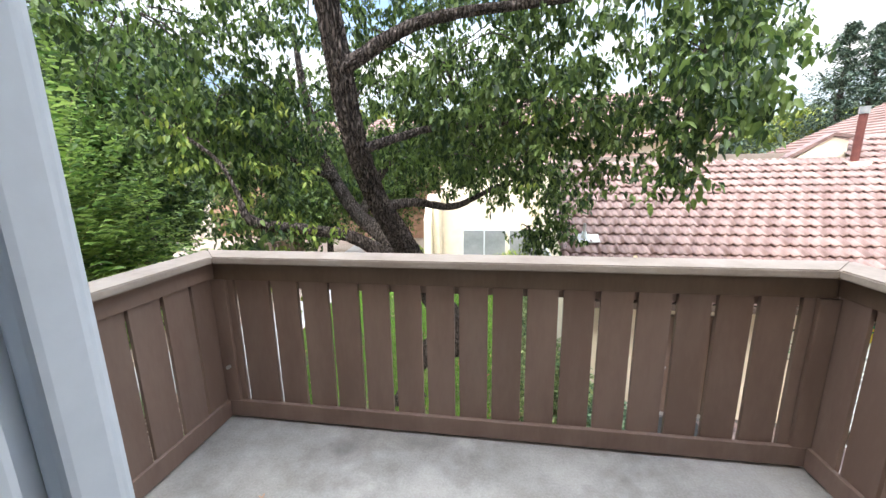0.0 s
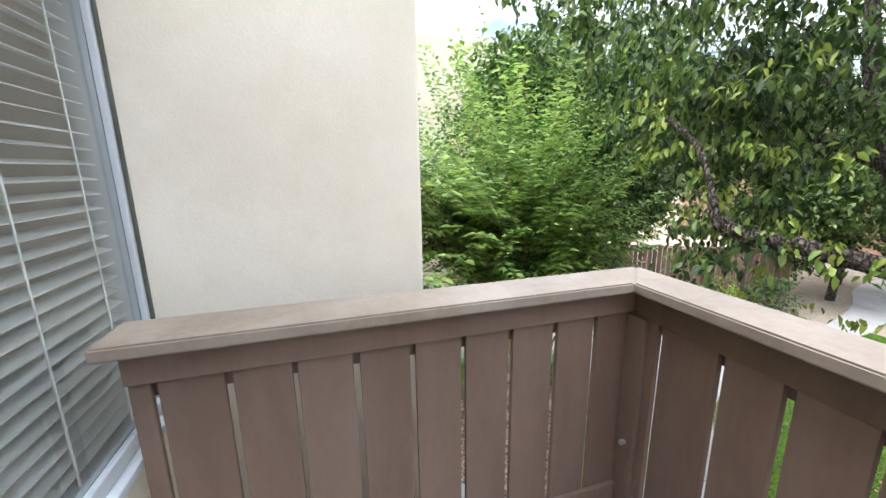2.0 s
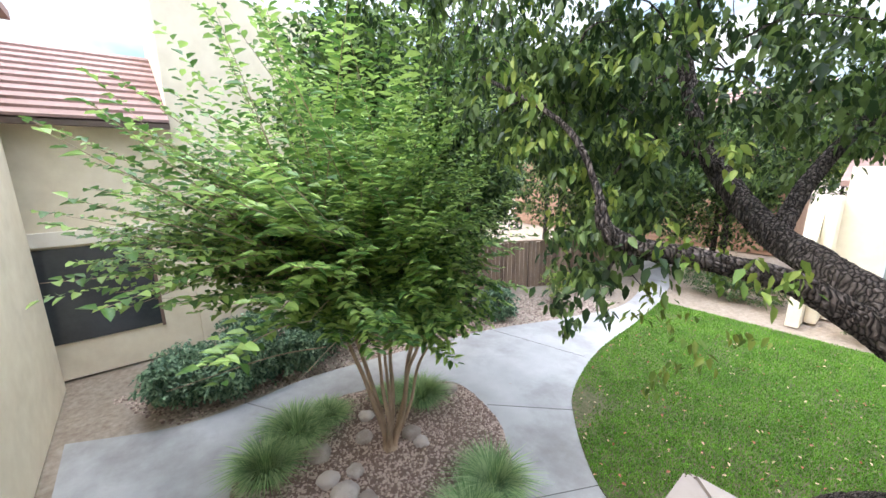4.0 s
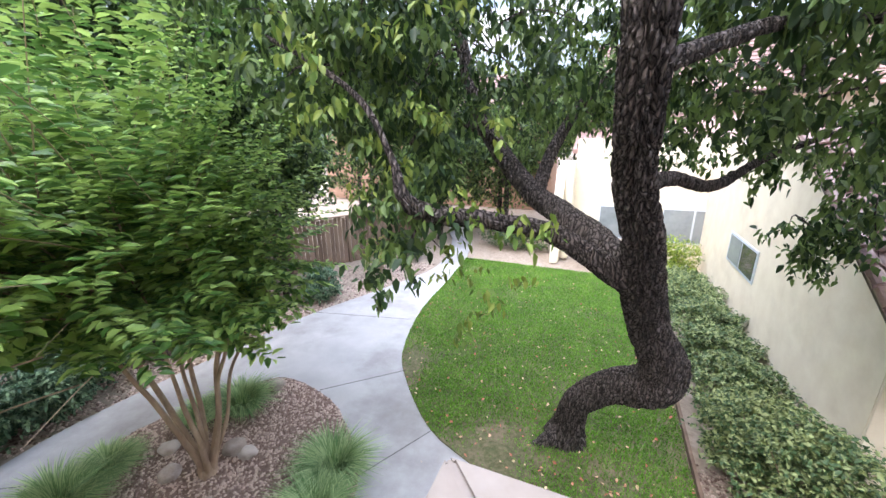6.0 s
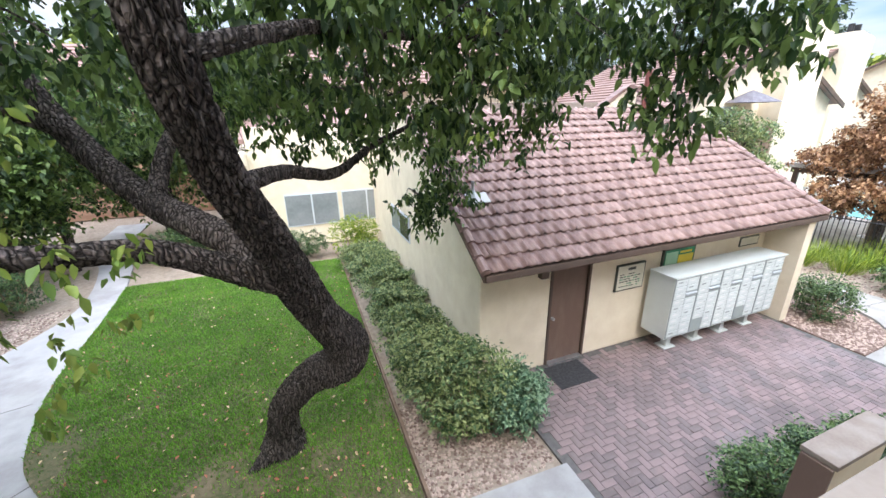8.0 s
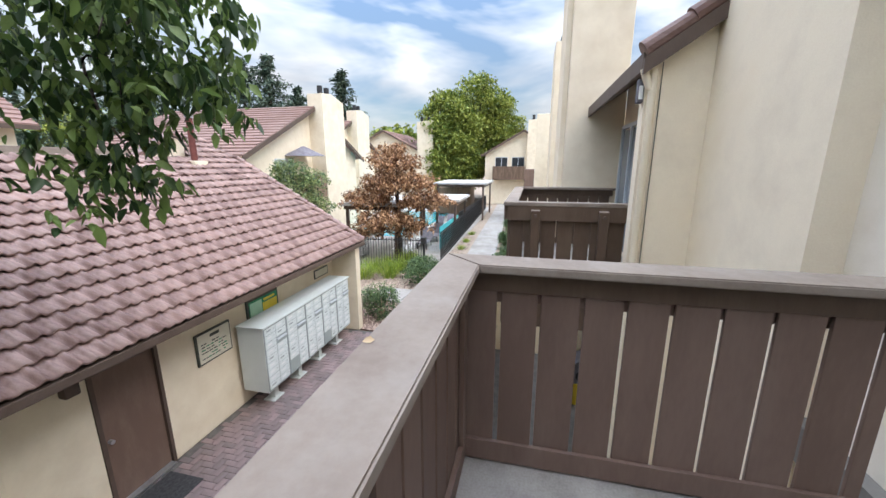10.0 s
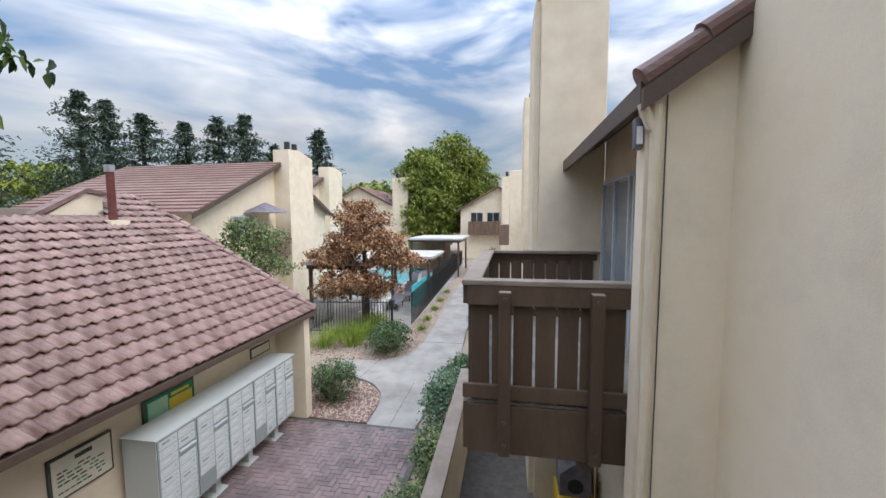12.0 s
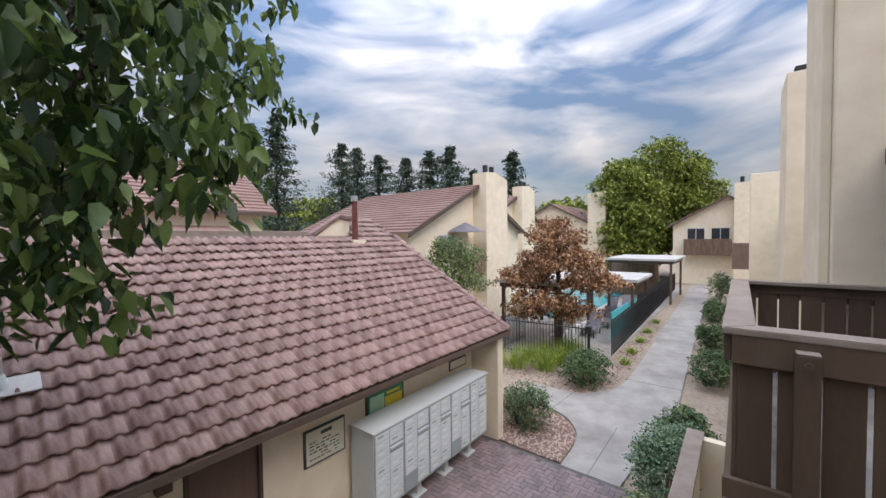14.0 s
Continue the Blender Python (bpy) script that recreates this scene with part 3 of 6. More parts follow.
for x0, x1, yy in ((X0 + 0.022, XM - 0.035, 0.238), (XM + 0.035, X1 - 0.05, 0.252)):
    p = part("pane", bx(x0, x1, yy, yy + 0.005, Z0 + 0.05, Z1 - 0.05), GLASS if x0 < XM - 0.1 else TINT_GLASS, win)
    p.visible_shadow = False
part("seal", bx(-1.9585, -1.945, 0.263, 0.272, Z0 - 0.03, Z1), INK, win, "dark rubber seal")
blind = thing("window_blind", -1.6, 0.12, 2.05, "white slatted blind behind the window glass", "blind")
n_slat = 31
for i in range(n_slat):
    z = 0.70 + i * (2.04 - 0.70) / n_slat
    part("slat", bx(X0 + 0.045, -0.56, -0.025, 0.025, -0.0012, 0.0012, m=Matrix.Translation((0, 0.185, z)) @ Matrix.Rotation(radians(-14), 4, "X")), BLIND, blind)
for x in (-1.82, -1.55, -1.0):
    part("cord", bx(x, x + 0.006, 0.212, 0.215, 0.7, 2.05), BLIND, blind)
part("head_rail", bx(X0 + 0.05, -0.55, 0.16, 0.21, 2.02, 2.06, 0.004), BLIND, blind)

# balcony door frame
door = thing("door_1", -0.2, WY, 0.0, "open sliding balcony door in a white metal frame", "door", kind="structure")
for x0, x1, y0, y1, z0, z1 in ((-0.26, -0.215, 0.16, 0.30, 0.0, 2.1), (-0.215, -0.19, 0.19, 0.23, 0.0, 2.07), (-0.215, -0.195, 0.25, 0.28, 0.0, 2.07), (0.74, 0.78, 0.1, 0.28, 0.0, 2.1), (-0.22, 0.74, 0.1, 0.28, 2.06, 2.1)):
    part("door_frame", bx(x0, x1, y0, y1, z0, z1, 0.005), WHITE, door)
part("door_track", bx(-0.19, 0.74, 0.1, 0.27, -0.0, 0.02, 0.004), STEEL, door)

# ---- the balcony ----
BX0, BX1, BY1 = -1.65, 1.63, 2.02
setting("floor", bx(BX0 - 0.06, BX1 + 0.06, 0.09, BY1 + 0.05, -0.22, 0.0), CONCRETE_OLD, "stained grey concrete balcony floor", "floor")
PITCH, GAP = 0.1835, 0.026


def cap_poly(pts, z0, z1, bevel=0.006):
    bm = prism(pts, z0, z1)
    bmesh.ops.bevel(bm, geom=bm.edges[:], offset=bevel, segments=2, affect="EDGES")
    return bm


def railing(name, label, x0, x1, yw, yn, sides, seed, group, ye=None, BROWN=BROWN, co=0.095):
    """A boarded balcony rail round three sides, with cap, upper ledger and kick board."""
    rng = random.Random(seed)
    r = thing(name, (x0 + x1) / 2, yn, 0.0, label, "railing", group)
    ye = yw if ye is None else ye
    ci = 0.095
    if "n" in sides:
        part("cap", cap_poly([(x0 - co, yn + co), (x0 + ci, yn - ci), (x1 - ci, yn - ci), (x1 + co, yn + co)], 1.03, 1.07), CAP, r, "paler weathered cap board")
        # Darker brown paints in the shade that the cap throws on this board.
        part("ledger", bx(x0 + 0.028, x1 - 0.028, yn - 0.020, yn - 0.008, 0.915, 1.03, 0.003), BROWN_DEEP, r, "upper board coloured darker for the shade under the cap")
        part("kick_board", bx(x0 + 0.03, x1 - 0.03, yn - 0.035, yn - 0.008, 0.018, 0.125, 0.004), BROWN, r)
        part("outer_beam", bx(x0 - 0.02, x1 + 0.02, yn + 0.022, yn + 0.06, 0.86, 1.03, 0.004), BROWN, r)
        part("fascia", bx(x0 - 0.02, x1 + 0.02, yn + 0.022, yn + 0.06, -0.45, -0.02, 0.004), BROWN, r)
    if "w" in sides:
        part("cap", cap_poly([(x0 - co, yn + co), (x0 - co, yw - 0.01), (x0 + ci, yw - 0.01), (x0 + ci, yn - ci)], 1.03, 1.07), CAP, r, "paler weathered cap board")
        part("ledger", bx(x0 + 0.008, x0 + 0.028, yw + 0.02, yn - 0.01, 0.925, 1.03, 0.003), BROWN, r)
        part("kick_board", bx(x0 + 0.008, x0 + 0.03, yw + 0.1, yn - 0.01, 0.012, 0.125, 0.004), BROWN, r)
        part("outer_beam", bx(x0 - 0.06, x0 - 0.022, yw + 0.05, yn + 0.02, 0.86, 1.03, 0.004), BROWN, r)
        part("fascia", bx(x0 - 0.06, x0 - 0.022, yw, yn + 0.02, -0.45, -0.02, 0.004), BROWN, r)
    if "e" in sides:
        part("cap", cap_poly([(x1 + co, yn + co), (x1 - ci, yn - ci), (x1 - ci, ye - 0.01), (x1 + co, ye - 0.01)], 1.03, 1.07), CAP, r, "paler weathered cap board")
        # Same on this side: the cap's shade is carried by the darker brown.
        part("ledger", bx(x1 - 0.020, x1 - 0.008, ye + 0.02, yn - 0.01, 0.925, 1.03, 0.003), BROWN_DEEP, r, "upper board coloured darker for the shade under the cap")
        part("kick_board", bx(x1 - 0.03, x1 - 0.008, ye + 0.02, yn - 0.01, 0.012, 0.125, 0.004), BROWN, r)
        part("outer_beam", bx(x1 + 0.022, x1 + 0.06, max(ye, yw) + 0.05, yn + 0.02, 0.86, 1.03, 0.004), BROWN, r)
        part("fascia", bx(x1 + 0.022, x1 + 0.06, yw, yn + 0.02, -0.45, -0.02, 0.004), BROWN, r)

    def board(along, a0, a1, fixed, z1):
        t = rng.uniform(-0.0025, 0.0025)
        if along == "x":
            part("board", bx(a0, a1, fixed - 0.008 + t, fixed + 0.016 + t, -0.02, z1, 0.003), BROWN, r)
        else:
            part("board", bx(fixed - 0.008 + t, fixed + 0.012 + t, a0, a1, -0.02, z1, 0.003), BROWN, r)
    if "n" in sides:
        cuts = [x0 + 0.147] + [x0 + 0.376 + k * 0.183 for k in range(40) if x0 + 0.376 + k * 0.183 < x1 - 0.1]
        lo = x0 + 0.012
        for c in cuts + [x1 - 0.012 + GAP / 2]:
            gw = GAP * rng.uniform(0.75, 1.15)
            board("x", lo, c - gw / 2, yn, 1.02)
            lo = c + gw / 2
    for side, fx in (("w", x0), ("e", x1)):
        if side not in sides:
            continue
        i = 0
        while True:
            g1 = yn - 0.18 - (i - 1) * PITCH - 0.010 + rng.uniform(-0.003, 0.003)
            g0 = yn - 0.18 - i * PITCH + 0.010 + rng.uniform(-0.003, 0.003)
            g1, g0 = min(g1, yn - 0.012), max(g0, (yw if side == "w" else ye) + 0.02)
            if g1 - g0 < 0.03:
                break
            board("y", g0, g1, fx, 1.02)
            i += 1
    return r


ours = railing("balcony_railing", "brown painted board balcony railing with a paler worn cap", BX0, BX1, 0.29, BY1, "nwe", 3, "")
part("corner_post", bx(BX0 + 0.012, BX0 + 0.1, BY1 - 0.034, BY1 - 0.009, 0.125, 0.915, 0.004), BROWN, ours)
part("corner_post", bx(BX1 - 0.1, BX1 - 0.012, BY1 - 0.034, BY1 - 0.009, 0.125, 0.915, 0.004), BROWN, ours)
part("bolt", tube([(BX0 + 0.06, BY1 - 0.055, 0.36, 0.011), (BX0 + 0.06, BY1 - 0.03, 0.36, 0.011)], 8), STEEL, ours, "small bright bolt head")

# neighbour's balcony
NX0, NX1, NY1 = 4.42, 7.36, 1.96
setting("floor_2", bx(NX0 - 0.02, NX1, 0.2, NY1 + 0.02, -0.22, 0.0), CONCRETE_OLD, "neighbour's grey balcony floor", "floor")
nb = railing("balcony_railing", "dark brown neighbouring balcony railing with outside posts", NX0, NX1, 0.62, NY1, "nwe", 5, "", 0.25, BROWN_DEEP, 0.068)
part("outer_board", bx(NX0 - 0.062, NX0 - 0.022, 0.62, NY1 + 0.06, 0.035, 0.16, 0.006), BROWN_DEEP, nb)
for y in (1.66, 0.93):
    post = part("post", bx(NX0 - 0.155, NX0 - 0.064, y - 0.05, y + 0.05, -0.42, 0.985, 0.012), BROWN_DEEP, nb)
    part("post_top", bx(NX0 - 0.152, NX0 - 0.067, y - 0.047, y + 0.047, 0.985, 0.989), CAP, post, "pale worn end grain")
    for z in (0.93, -0.12, -0.32):
        part("bolt", tube([(NX0 - 0.158, y, z, 0.02), (NX0 - 0.172, y, z, 0.02)], 8), DARK_TRIM, post)

# ---- neighbour's wall, fin and roof ----
setting("wall_neighbour", bx(4.0, 7.4, -0.2, 0.18, G, 3.0), STUCCO, "cream stucco wall behind the neighbouring balcony", "wall")
fin = setting("wall_fin", profile_x([(0.18, G), (0.74, G), (0.74, 2.38), (0.18, 2.76)], 3.98, 4.14), STUCCO_WARM, "cream stucco side wall under the sloping eave", "wall")
sl = 0.68
rf = thing("neighbour_roof", 5.5, 0.8, 2.5, "clay tile roof with dark brown fascia over the neighbouring balcony", "roof", kind="structure")
part("deck", profile_x([(0.76, 2.36), (0.76, 2.46), (-3.0, 2.46 + 3.76 * sl), (-3.0, 2.36 + 3.76 * sl)], 3.9, 7.5), DARK_TRIM, rf)
part("fascia", bx(3.92, 7.42, 0.76, 0.8, 2.32, 2.48, 0.005), DARK_TRIM, rf)
part("barge_board", profile_x([(0.8, 2.28), (0.8, 2.42), (-3.0, 2.42 + 3.8 * sl), (-3.0, 2.28 + 3.8 * sl)], 3.86, 3.9), DARK_TRIM, rf)
for i in range(9):
    y0 = 0.80 - i * 0.36
    z0 = 2.47 + i * 0.36 * sl
    part("rake_tile", tube([(3.93, y0, z0 + 0.02, 0.085), (3.93, y0 - 0.40, z0 + 0.40 * sl, 0.072)], 12), TILE, rf)
pipe = thing("downpipe", 3.95, 0.72, 0.0, "cream downpipe at the edge of the stucco side wall", "downpipe")
part("pipe", tube([(3.93, 0.78, 2.34, 0.035), (3.93, 0.76, 2.28, 0.035), (3.94, 0.70, 2.12, 0.035), (3.94, 0.69, 1.9, 0.035), (3.94, 0.69, G + 0.05, 0.035)], 10, 3), STUCCO, pipe)
part("edge_strip", bx(3.968, 3.978, 0.612, 0.617, G, 2.4), INK, pipe, "dark seam beside the pipe")
wl_ = thing("wall_lamp", 4.05, 0.79, 2.15, "small dark wall lamp with a white lens", "lamp")
part("lamp_body", bx(4.0, 4.07, 0.742, 0.80, 2.06, 2.27, 0.012), FABRIC, wl_)
part("lens", bx(3.985, 4.0, 0.752, 0.79, 2.09, 2.21, 0.005), BLIND, wl_)
nw = thing("window_2", 6.4, 0.2, 0.1, "tall sliding glass doors with curtains behind", "window", kind="structure")
for x0, x1 in ((6.05, 6.62), (6.67, 7.25), (4.5, 5.72)):
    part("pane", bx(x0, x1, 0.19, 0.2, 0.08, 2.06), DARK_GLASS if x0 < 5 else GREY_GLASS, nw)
for x in (4.42, 5.72, 5.82, 6.0, 6.62, 7.25):
    part("window_frame", bx(x, x + 0.05, 0.185, 0.235, 0.0, 2.14, 0.005), WHITE, nw)
part("window_frame", bx(4.42, 7.3, 0.185, 0.23, 2.08, 2.14, 0.005), WHITE, nw)
ch = thing("chimney", 7.9, 0.7, G, "tall plain cream stucco chimney stack", "chimney", kind="structure")
part("stack", bx(7.4, 8.6, 0.18, 1.17, G, 5.05, 0.02), STUCCO, ch)
part("corner_fin", bx(7.5, 8.8, 1.172, 1.26, G, 4.95, 0.01), STUCCO, ch)
part("cap", bx(7.36, 8.64, 0.14, 1.22, 5.055, 5.13, 0.01), STUCCO, ch)
ch2 = thing("chimney", 12.6, 1.0, G, "further cream stucco chimney stack with a dark cap", "chimney", kind="structure")
part("stack", bx(12.0, 13.4, -0.4, 1.24, G, 4.9, 0.02), STUCCO, ch2)
part("cap", bx(12.3, 13.0, 0.6, 1.1, 4.9, 5.1, 0.02), BLACK, ch2)
setting("wall_neighbour_2", bx(8.8, 24.0, -0.6, 0.3, G, 2.6), STUCCO, "cream stucco wall of the further apartments", "wall")
pw = thing("patio_wall", 6.5, 2.5, G, "low stucco patio wall with a pale cap below the balcony", "wall", kind="structure")
part("wall_body", bx(4.6, 9.0, 2.42, 2.58, G, -1.72), STUCCO, pw)
part("cap", bx(4.55, 9.05, 2.38, 2.62, -1.72, -1.66, 0.008), CAP, pw)
part("return_wall", bx(8.85, 9.0, 0.3, 2.42, G, -1.72), STUCCO, pw)
# Shade under the balconies is put into the floor by the dark JOINT colour.
setting("patio_floor", bx(2.5, 8.85, 0.2, 2.42, G - 0.05, G + 0.01), JOINT, "dark patio floor with the shade below the balconies in its colour", "floor")
pw2 = thing("patio_wall", 3.9, 3.28, G, "low stucco patio wall with a pale cap and a brown end board", "wall", kind="structure")
part("wall_body", bx(3.4, 4.55, 3.16, 3.36, G, -1.76), STUCCO, pw2)
part("cap", bx(3.37, 4.6, 3.1, 3.4, -1.76, -1.7, 0.008), CAP, pw2)
part("end_board", bx(3.35, 3.396, 3.12, 3.38, G, -1.765, 0.006), BROWN, pw2)
cat = thing("pet_house", 7.2, 0.6, G + 0.01, "grey fabric pet house on a yellow crate", "pet house")
part("crate", bx(6.9, 7.45, 0.3, 0.85, G + 0.01, G + 0.45, 0.02), PLASTIC_Y, cat)
hs = part("house", profile_x([(0.34, G + 0.45), (0.81, G + 0.45), (0.81, G + 0.8), (0.575, G + 0.98), (0.34, G + 0.8)], 6.95, 7.4), FABRIC, cat)
# Flat black disc puts the dark inside of the doorway into colour.
part("opening", tube([(6.947, 0.575, G + 0.62, 0.12), (6.939, 0.575, G + 0.62, 0.12)], 14), BLACK, hs)

# ---- mail building ----
EX0, EX1, EY, EZ, RY, RZ = 1.25, 9.6, 6.32, -0.62, 10.24, 1.66
S = (RZ - EZ) / (RY - EY)
mw = bmesh.new()
for x0, x1, z0, z1 in ((1.6, 3.03, G, 0.0), (3.97, 9.35, G, 0.0), (3.03, 3.97, -1.12, 0.0)):
    bx(x0, x1, 7.1, 7.28, z0, -0.32, bm=mw)
setting("wall_mail_south", mw, STUCCO, "cream stucco front wall of the mail building", "wall")
setting("wall_mail_corner", bx(1.585, 2.12, 7.06, 7.1, G, -0.32, 0.006), STUCCO, "slightly proud stucco pilaster", "wall")
setting("wall_mail_west", profile_x([(7.1, G), (15.3, G), (15.3, 0.9), (11.5, 1.5), (RY, RZ - 0.12), (7.1, EZ + (7.1 - EY) * S - 0.08)], 1.58, 1.76), STUCCO, "cream stucco side wall with a slanted top", "wall")
setting("wall_mail_wing", profile_x([(6.36, G), (7.1, G), (7.1, EZ + (7.1 - EY) * S - 0.08), (6.36, EZ - 0.08)], 9.12, 9.36), STUCCO, "cream stucco end wing of the mail building", "wall")
setting("wall_mail_east", profile_x([(7.1, G), (14.0, G), (14.0, 0.9), (11.19, 2.02), (RY, RZ - 0.12), (7.1, EZ + (7.1 - EY) * S - 0.08)], 9.2, 9.38), STUCCO, "cream stucco end wall of the mail building", "wall")
mr = thing("mail_roof", 5.4, 8.3, 0.5, "sloping roof of curved pinkish brown clay tiles", "roof", kind="structure")
part("deck", profile_x([(EY + 0.02, EZ - 0.03), (EY + 0.02, EZ - 0.1), (RY, RZ - 0.16), (RY, RZ - 0.03)], EX0 + 0.04, EX1 - 0.04), DARK_TRIM, mr)
part("gutter", bx(EX0 + 0.02, EX1 - 0.02, EY - 0.05, EY + 0.015, EZ - 0.13, EZ - 0.02, 0.012), DARK_TRIM, mr)
part("barge_board", profile_x([(EY, EZ - 0.14), (EY, EZ - 0.02), (RY, RZ - 0.02), (RY, RZ - 0.14)], EX1 - 0.04, EX1 - 0.005), DARK_TRIM, mr)
part("barge_board", profile_x([(EY, EZ - 0.14), (EY, EZ - 0.02), (RY, RZ - 0.02), (RY, RZ - 0.14)], EX0 + 0.005, EX0 + 0.04), DARK_TRIM, mr)
part("raised_deck", profile_x([(RY - 0.02, RZ - 0.1), (RY - 0.02, RZ - 0.02), (RY + 0.95, RZ + 0.95 * S), (RY + 0.95, RZ - 0.2)], 8.1, EX1 - 0.05), DARK_TRIM, mr)
part("small_gable", profile_y([(6.95, RZ - 0.05), (8.1, RZ - 0.05), (8.1, RZ + 0.42), (7.75, RZ + 0.50)], RY + 0.25, RY + 0.4), STUCCO, mr, "small cream gable wall")
part("gable_coping", profile_y([(6.85, RZ - 0.02), (7.78, RZ + 0.52), (8.2, RZ + 0.46), (8.2, RZ + 0.53), (7.78, RZ + 0.60), (6.82, RZ + 0.05)], RY + 0.2, RY + 0.45), TILE, mr)
part("ridge_board", bx(EX0 + 0.1, 8.1, RY - 0.02, RY + 0.12, RZ - 0.05, RZ + 0.03, 0.01), CAP, mr)
part("flat_roof", bx(1.76, 9.2, RY + 0.6, 14.5, 1.0, 1.25), ROOF_WHITE, mr)
part("parapet", bx(1.76, 7.0, RY + 0.5, RY + 0.62, 1.2, RZ + 0.16, 0.01), CAP, mr)
vp = thing("vent_pipe", 7.95, 10.05, RZ - 0.15, "rusty red vent pipe with a pale metal cap", "pipe")
part("pipe", cyl(7.95, 10.05, RZ - 0.2, RZ + 0.95, 0.075, 14), RUST, vp)
part("cap", cyl(7.95, 10.05, RZ + 0.95, RZ + 1.1, 0.095, 14), STEEL, vp)
part("flashing", bx(7.75, 8.15, 9.85, 10.2, RZ - 0.19, RZ - 0.08, 0.01), STUCCO, vp)
bird = thing("roof_vent", 1.75, 7.6, 0.2, "small pale metal vent flashing on the roof tiles", "vent")
vm = Matrix.Translation((1.76, 7.58, EZ + (7.58 - EY) * S + 0.085)) @ Matrix.Rotation(math.atan(S), 4, "X")
part("flashing", bx(-0.2, 0.2, -0.13, 0.12, -0.012, 0.008, 0.006, m=vm), ROOF_WHITE, bird)
part("collar", cyl(1.68, 7.6, EZ + (7.6 - EY) * S + 0.06, EZ + (7.6 - EY) * S + 0.2, 0.075, 14, 0.04), METAL_GREY, bird)
part("stub", cyl(1.68, 7.6, EZ + (7.6 - EY) * S + 0.1, EZ + (7.6 - EY) * S + 0.36, 0.03, 10), STEEL, bird)

dr = thing("door_2", 3.5, 7.15, G, "plain dark brown steel door of the mail building", "door", kind="structure")
leaf = part("door_leaf", bx(3.09, 3.91, 7.13, 7.17, G + 0.03, -1.16, 0.004), BROWN, dr)
knob = part("door_handle", tube([(3.16, 7.13, G + 1.0, 0.028), (3.16, 7.07, G + 1.0, 0.03)], 10), STEEL, leaf, "round metal knob")
for x0, x1, z0, z1 in ((3.035, 3.09, G, -1.12), (3.91, 3.965, G, -1.12), (3.09, 3.91, -1.16, -1.125)):
    part("door_frame", bx(x0, x1, 7.08, 7.2, z0, z1, 0.004), DARK_TRIM, dr)
part("threshold", bx(3.09, 3.91, 7.02, 7.2, G, G + 0.03, 0.004), STEEL, dr)
mt = thing("door_mat", 3.4, 6.7, G, "black rubber mat before the brown door", "mat")
part("mat", bx(2.9, 3.75, 6.36, 6.98, G - 0.002, G + 0.012, 0.005), RUBBER, mt)
lp = thing("wall_lamp", 2.85, 7.05, -1.1, "small dark wall lamp by the door", "lamp")
part("lamp_body", bx(2.74, 2.9, 6.97, 7.1, -1.24, -1.08, 0.015), DARK_TRIM, lp)

sg = thing("notice_sign", 4.95, 7.08, -1.33, "framed cream notice board with dark lettering", "sign")
part("frame", bx(4.58, 5.32, 7.06, 7.098, -1.88, -1.31, 0.006), INK, sg)
bd = part("board", bx(4.61, 5.29, 7.052, 7.06, -1.85, -1.34), PAPER, sg)
rs = random.Random(4)
part("heading", bx(4.86, 5.06, 7.048, 7.052, -1.44, -1.385), INK, bd)
for r in range(6):
    x = 4.66
    while x < 5.2:
        wv = rs.uniform(0.05, 0.11)
        if rs.random() < 0.8:
            part("line", bx(x, x + wv * 0.75, 7.049, 7.0515, -1.53 - r * 0.052, -1.51 - r * 0.052), INK if rs.random() < 0.6 else GREEN, bd)
        x += wv
bs = thing("poster_board", 6.2, 7.08, -1.16, "framed green and yellow printed poster", "sign")
part("frame", bx(5.78, 6.70, 7.05, 7.098, -1.68, -1.14, 0.006), INK, bs)
po = part("poster", bx(5.82, 6.66, 7.042, 7.05, -1.64, -1.18), GREEN, bs)
part("panel", bx(5.84, 6.18, 7.038, 7.042, -1.62, -1.22), MINT, po)
part("panel", bx(6.2, 6.64, 7.038, 7.042, -1.62, -1.31), YELLOW, po)
part("heading", bx(6.24, 6.58, 7.038, 7.042, -1.275, -1.225), YELLOW, po)
np_ = thing("name_plate", 8.5, 7.09, -1.3, "small dark-framed name plate", "sign")
part("frame", bx(8.2, 8.85, 7.075, 7.098, -1.43, -1.2, 0.005), INK, np_)
part("plate", bx(8.23, 8.82, 7.068, 7.075, -1.4, -1.23), PAPER, np_)

mb = thing("mailbox_bank", 7.0, 6.7, G, "long grey metal bank of many small mailboxes on legs", "mailboxes")
MX0, MX1, MY0, MY1, MZ0, MZ1 = 5.38, 8.7, 6.42, 6.98, -2.80, -1.46
part("cabinet", profile_x([(MY0, MZ0), (MY1, MZ0), (MY1, MZ1 - 0.02), (MY0, MZ1)], MX0, MX1), METAL_GREY, mb)
part("hood", profile_x([(MY0 - 0.04, MZ1 - 0.01), (MY0 - 0.04, MZ1 + 0.015), (MY1, MZ1 - 0.0), (MY1, MZ1 - 0.018)], MX0 - 0.03, MX1 + 0.03), METAL_GREY, mb)
for i in range(4):
    x = MX0 + 0.42 + i * (MX1 - MX0 - 0.84) / 3
    leg = part("leg", bx(x - 0.06, x + 0.06, 6.6, 6.74, G + 0.02, MZ0, 0.005), METAL_GREY, mb)
    part("foot", bx(x - 0.16, x + 0.16, 6.54, 6.8, G, G + 0.02, 0.004), METAL_GREY, leg)
NU = 5
uw = (MX1 - MX0) / NU
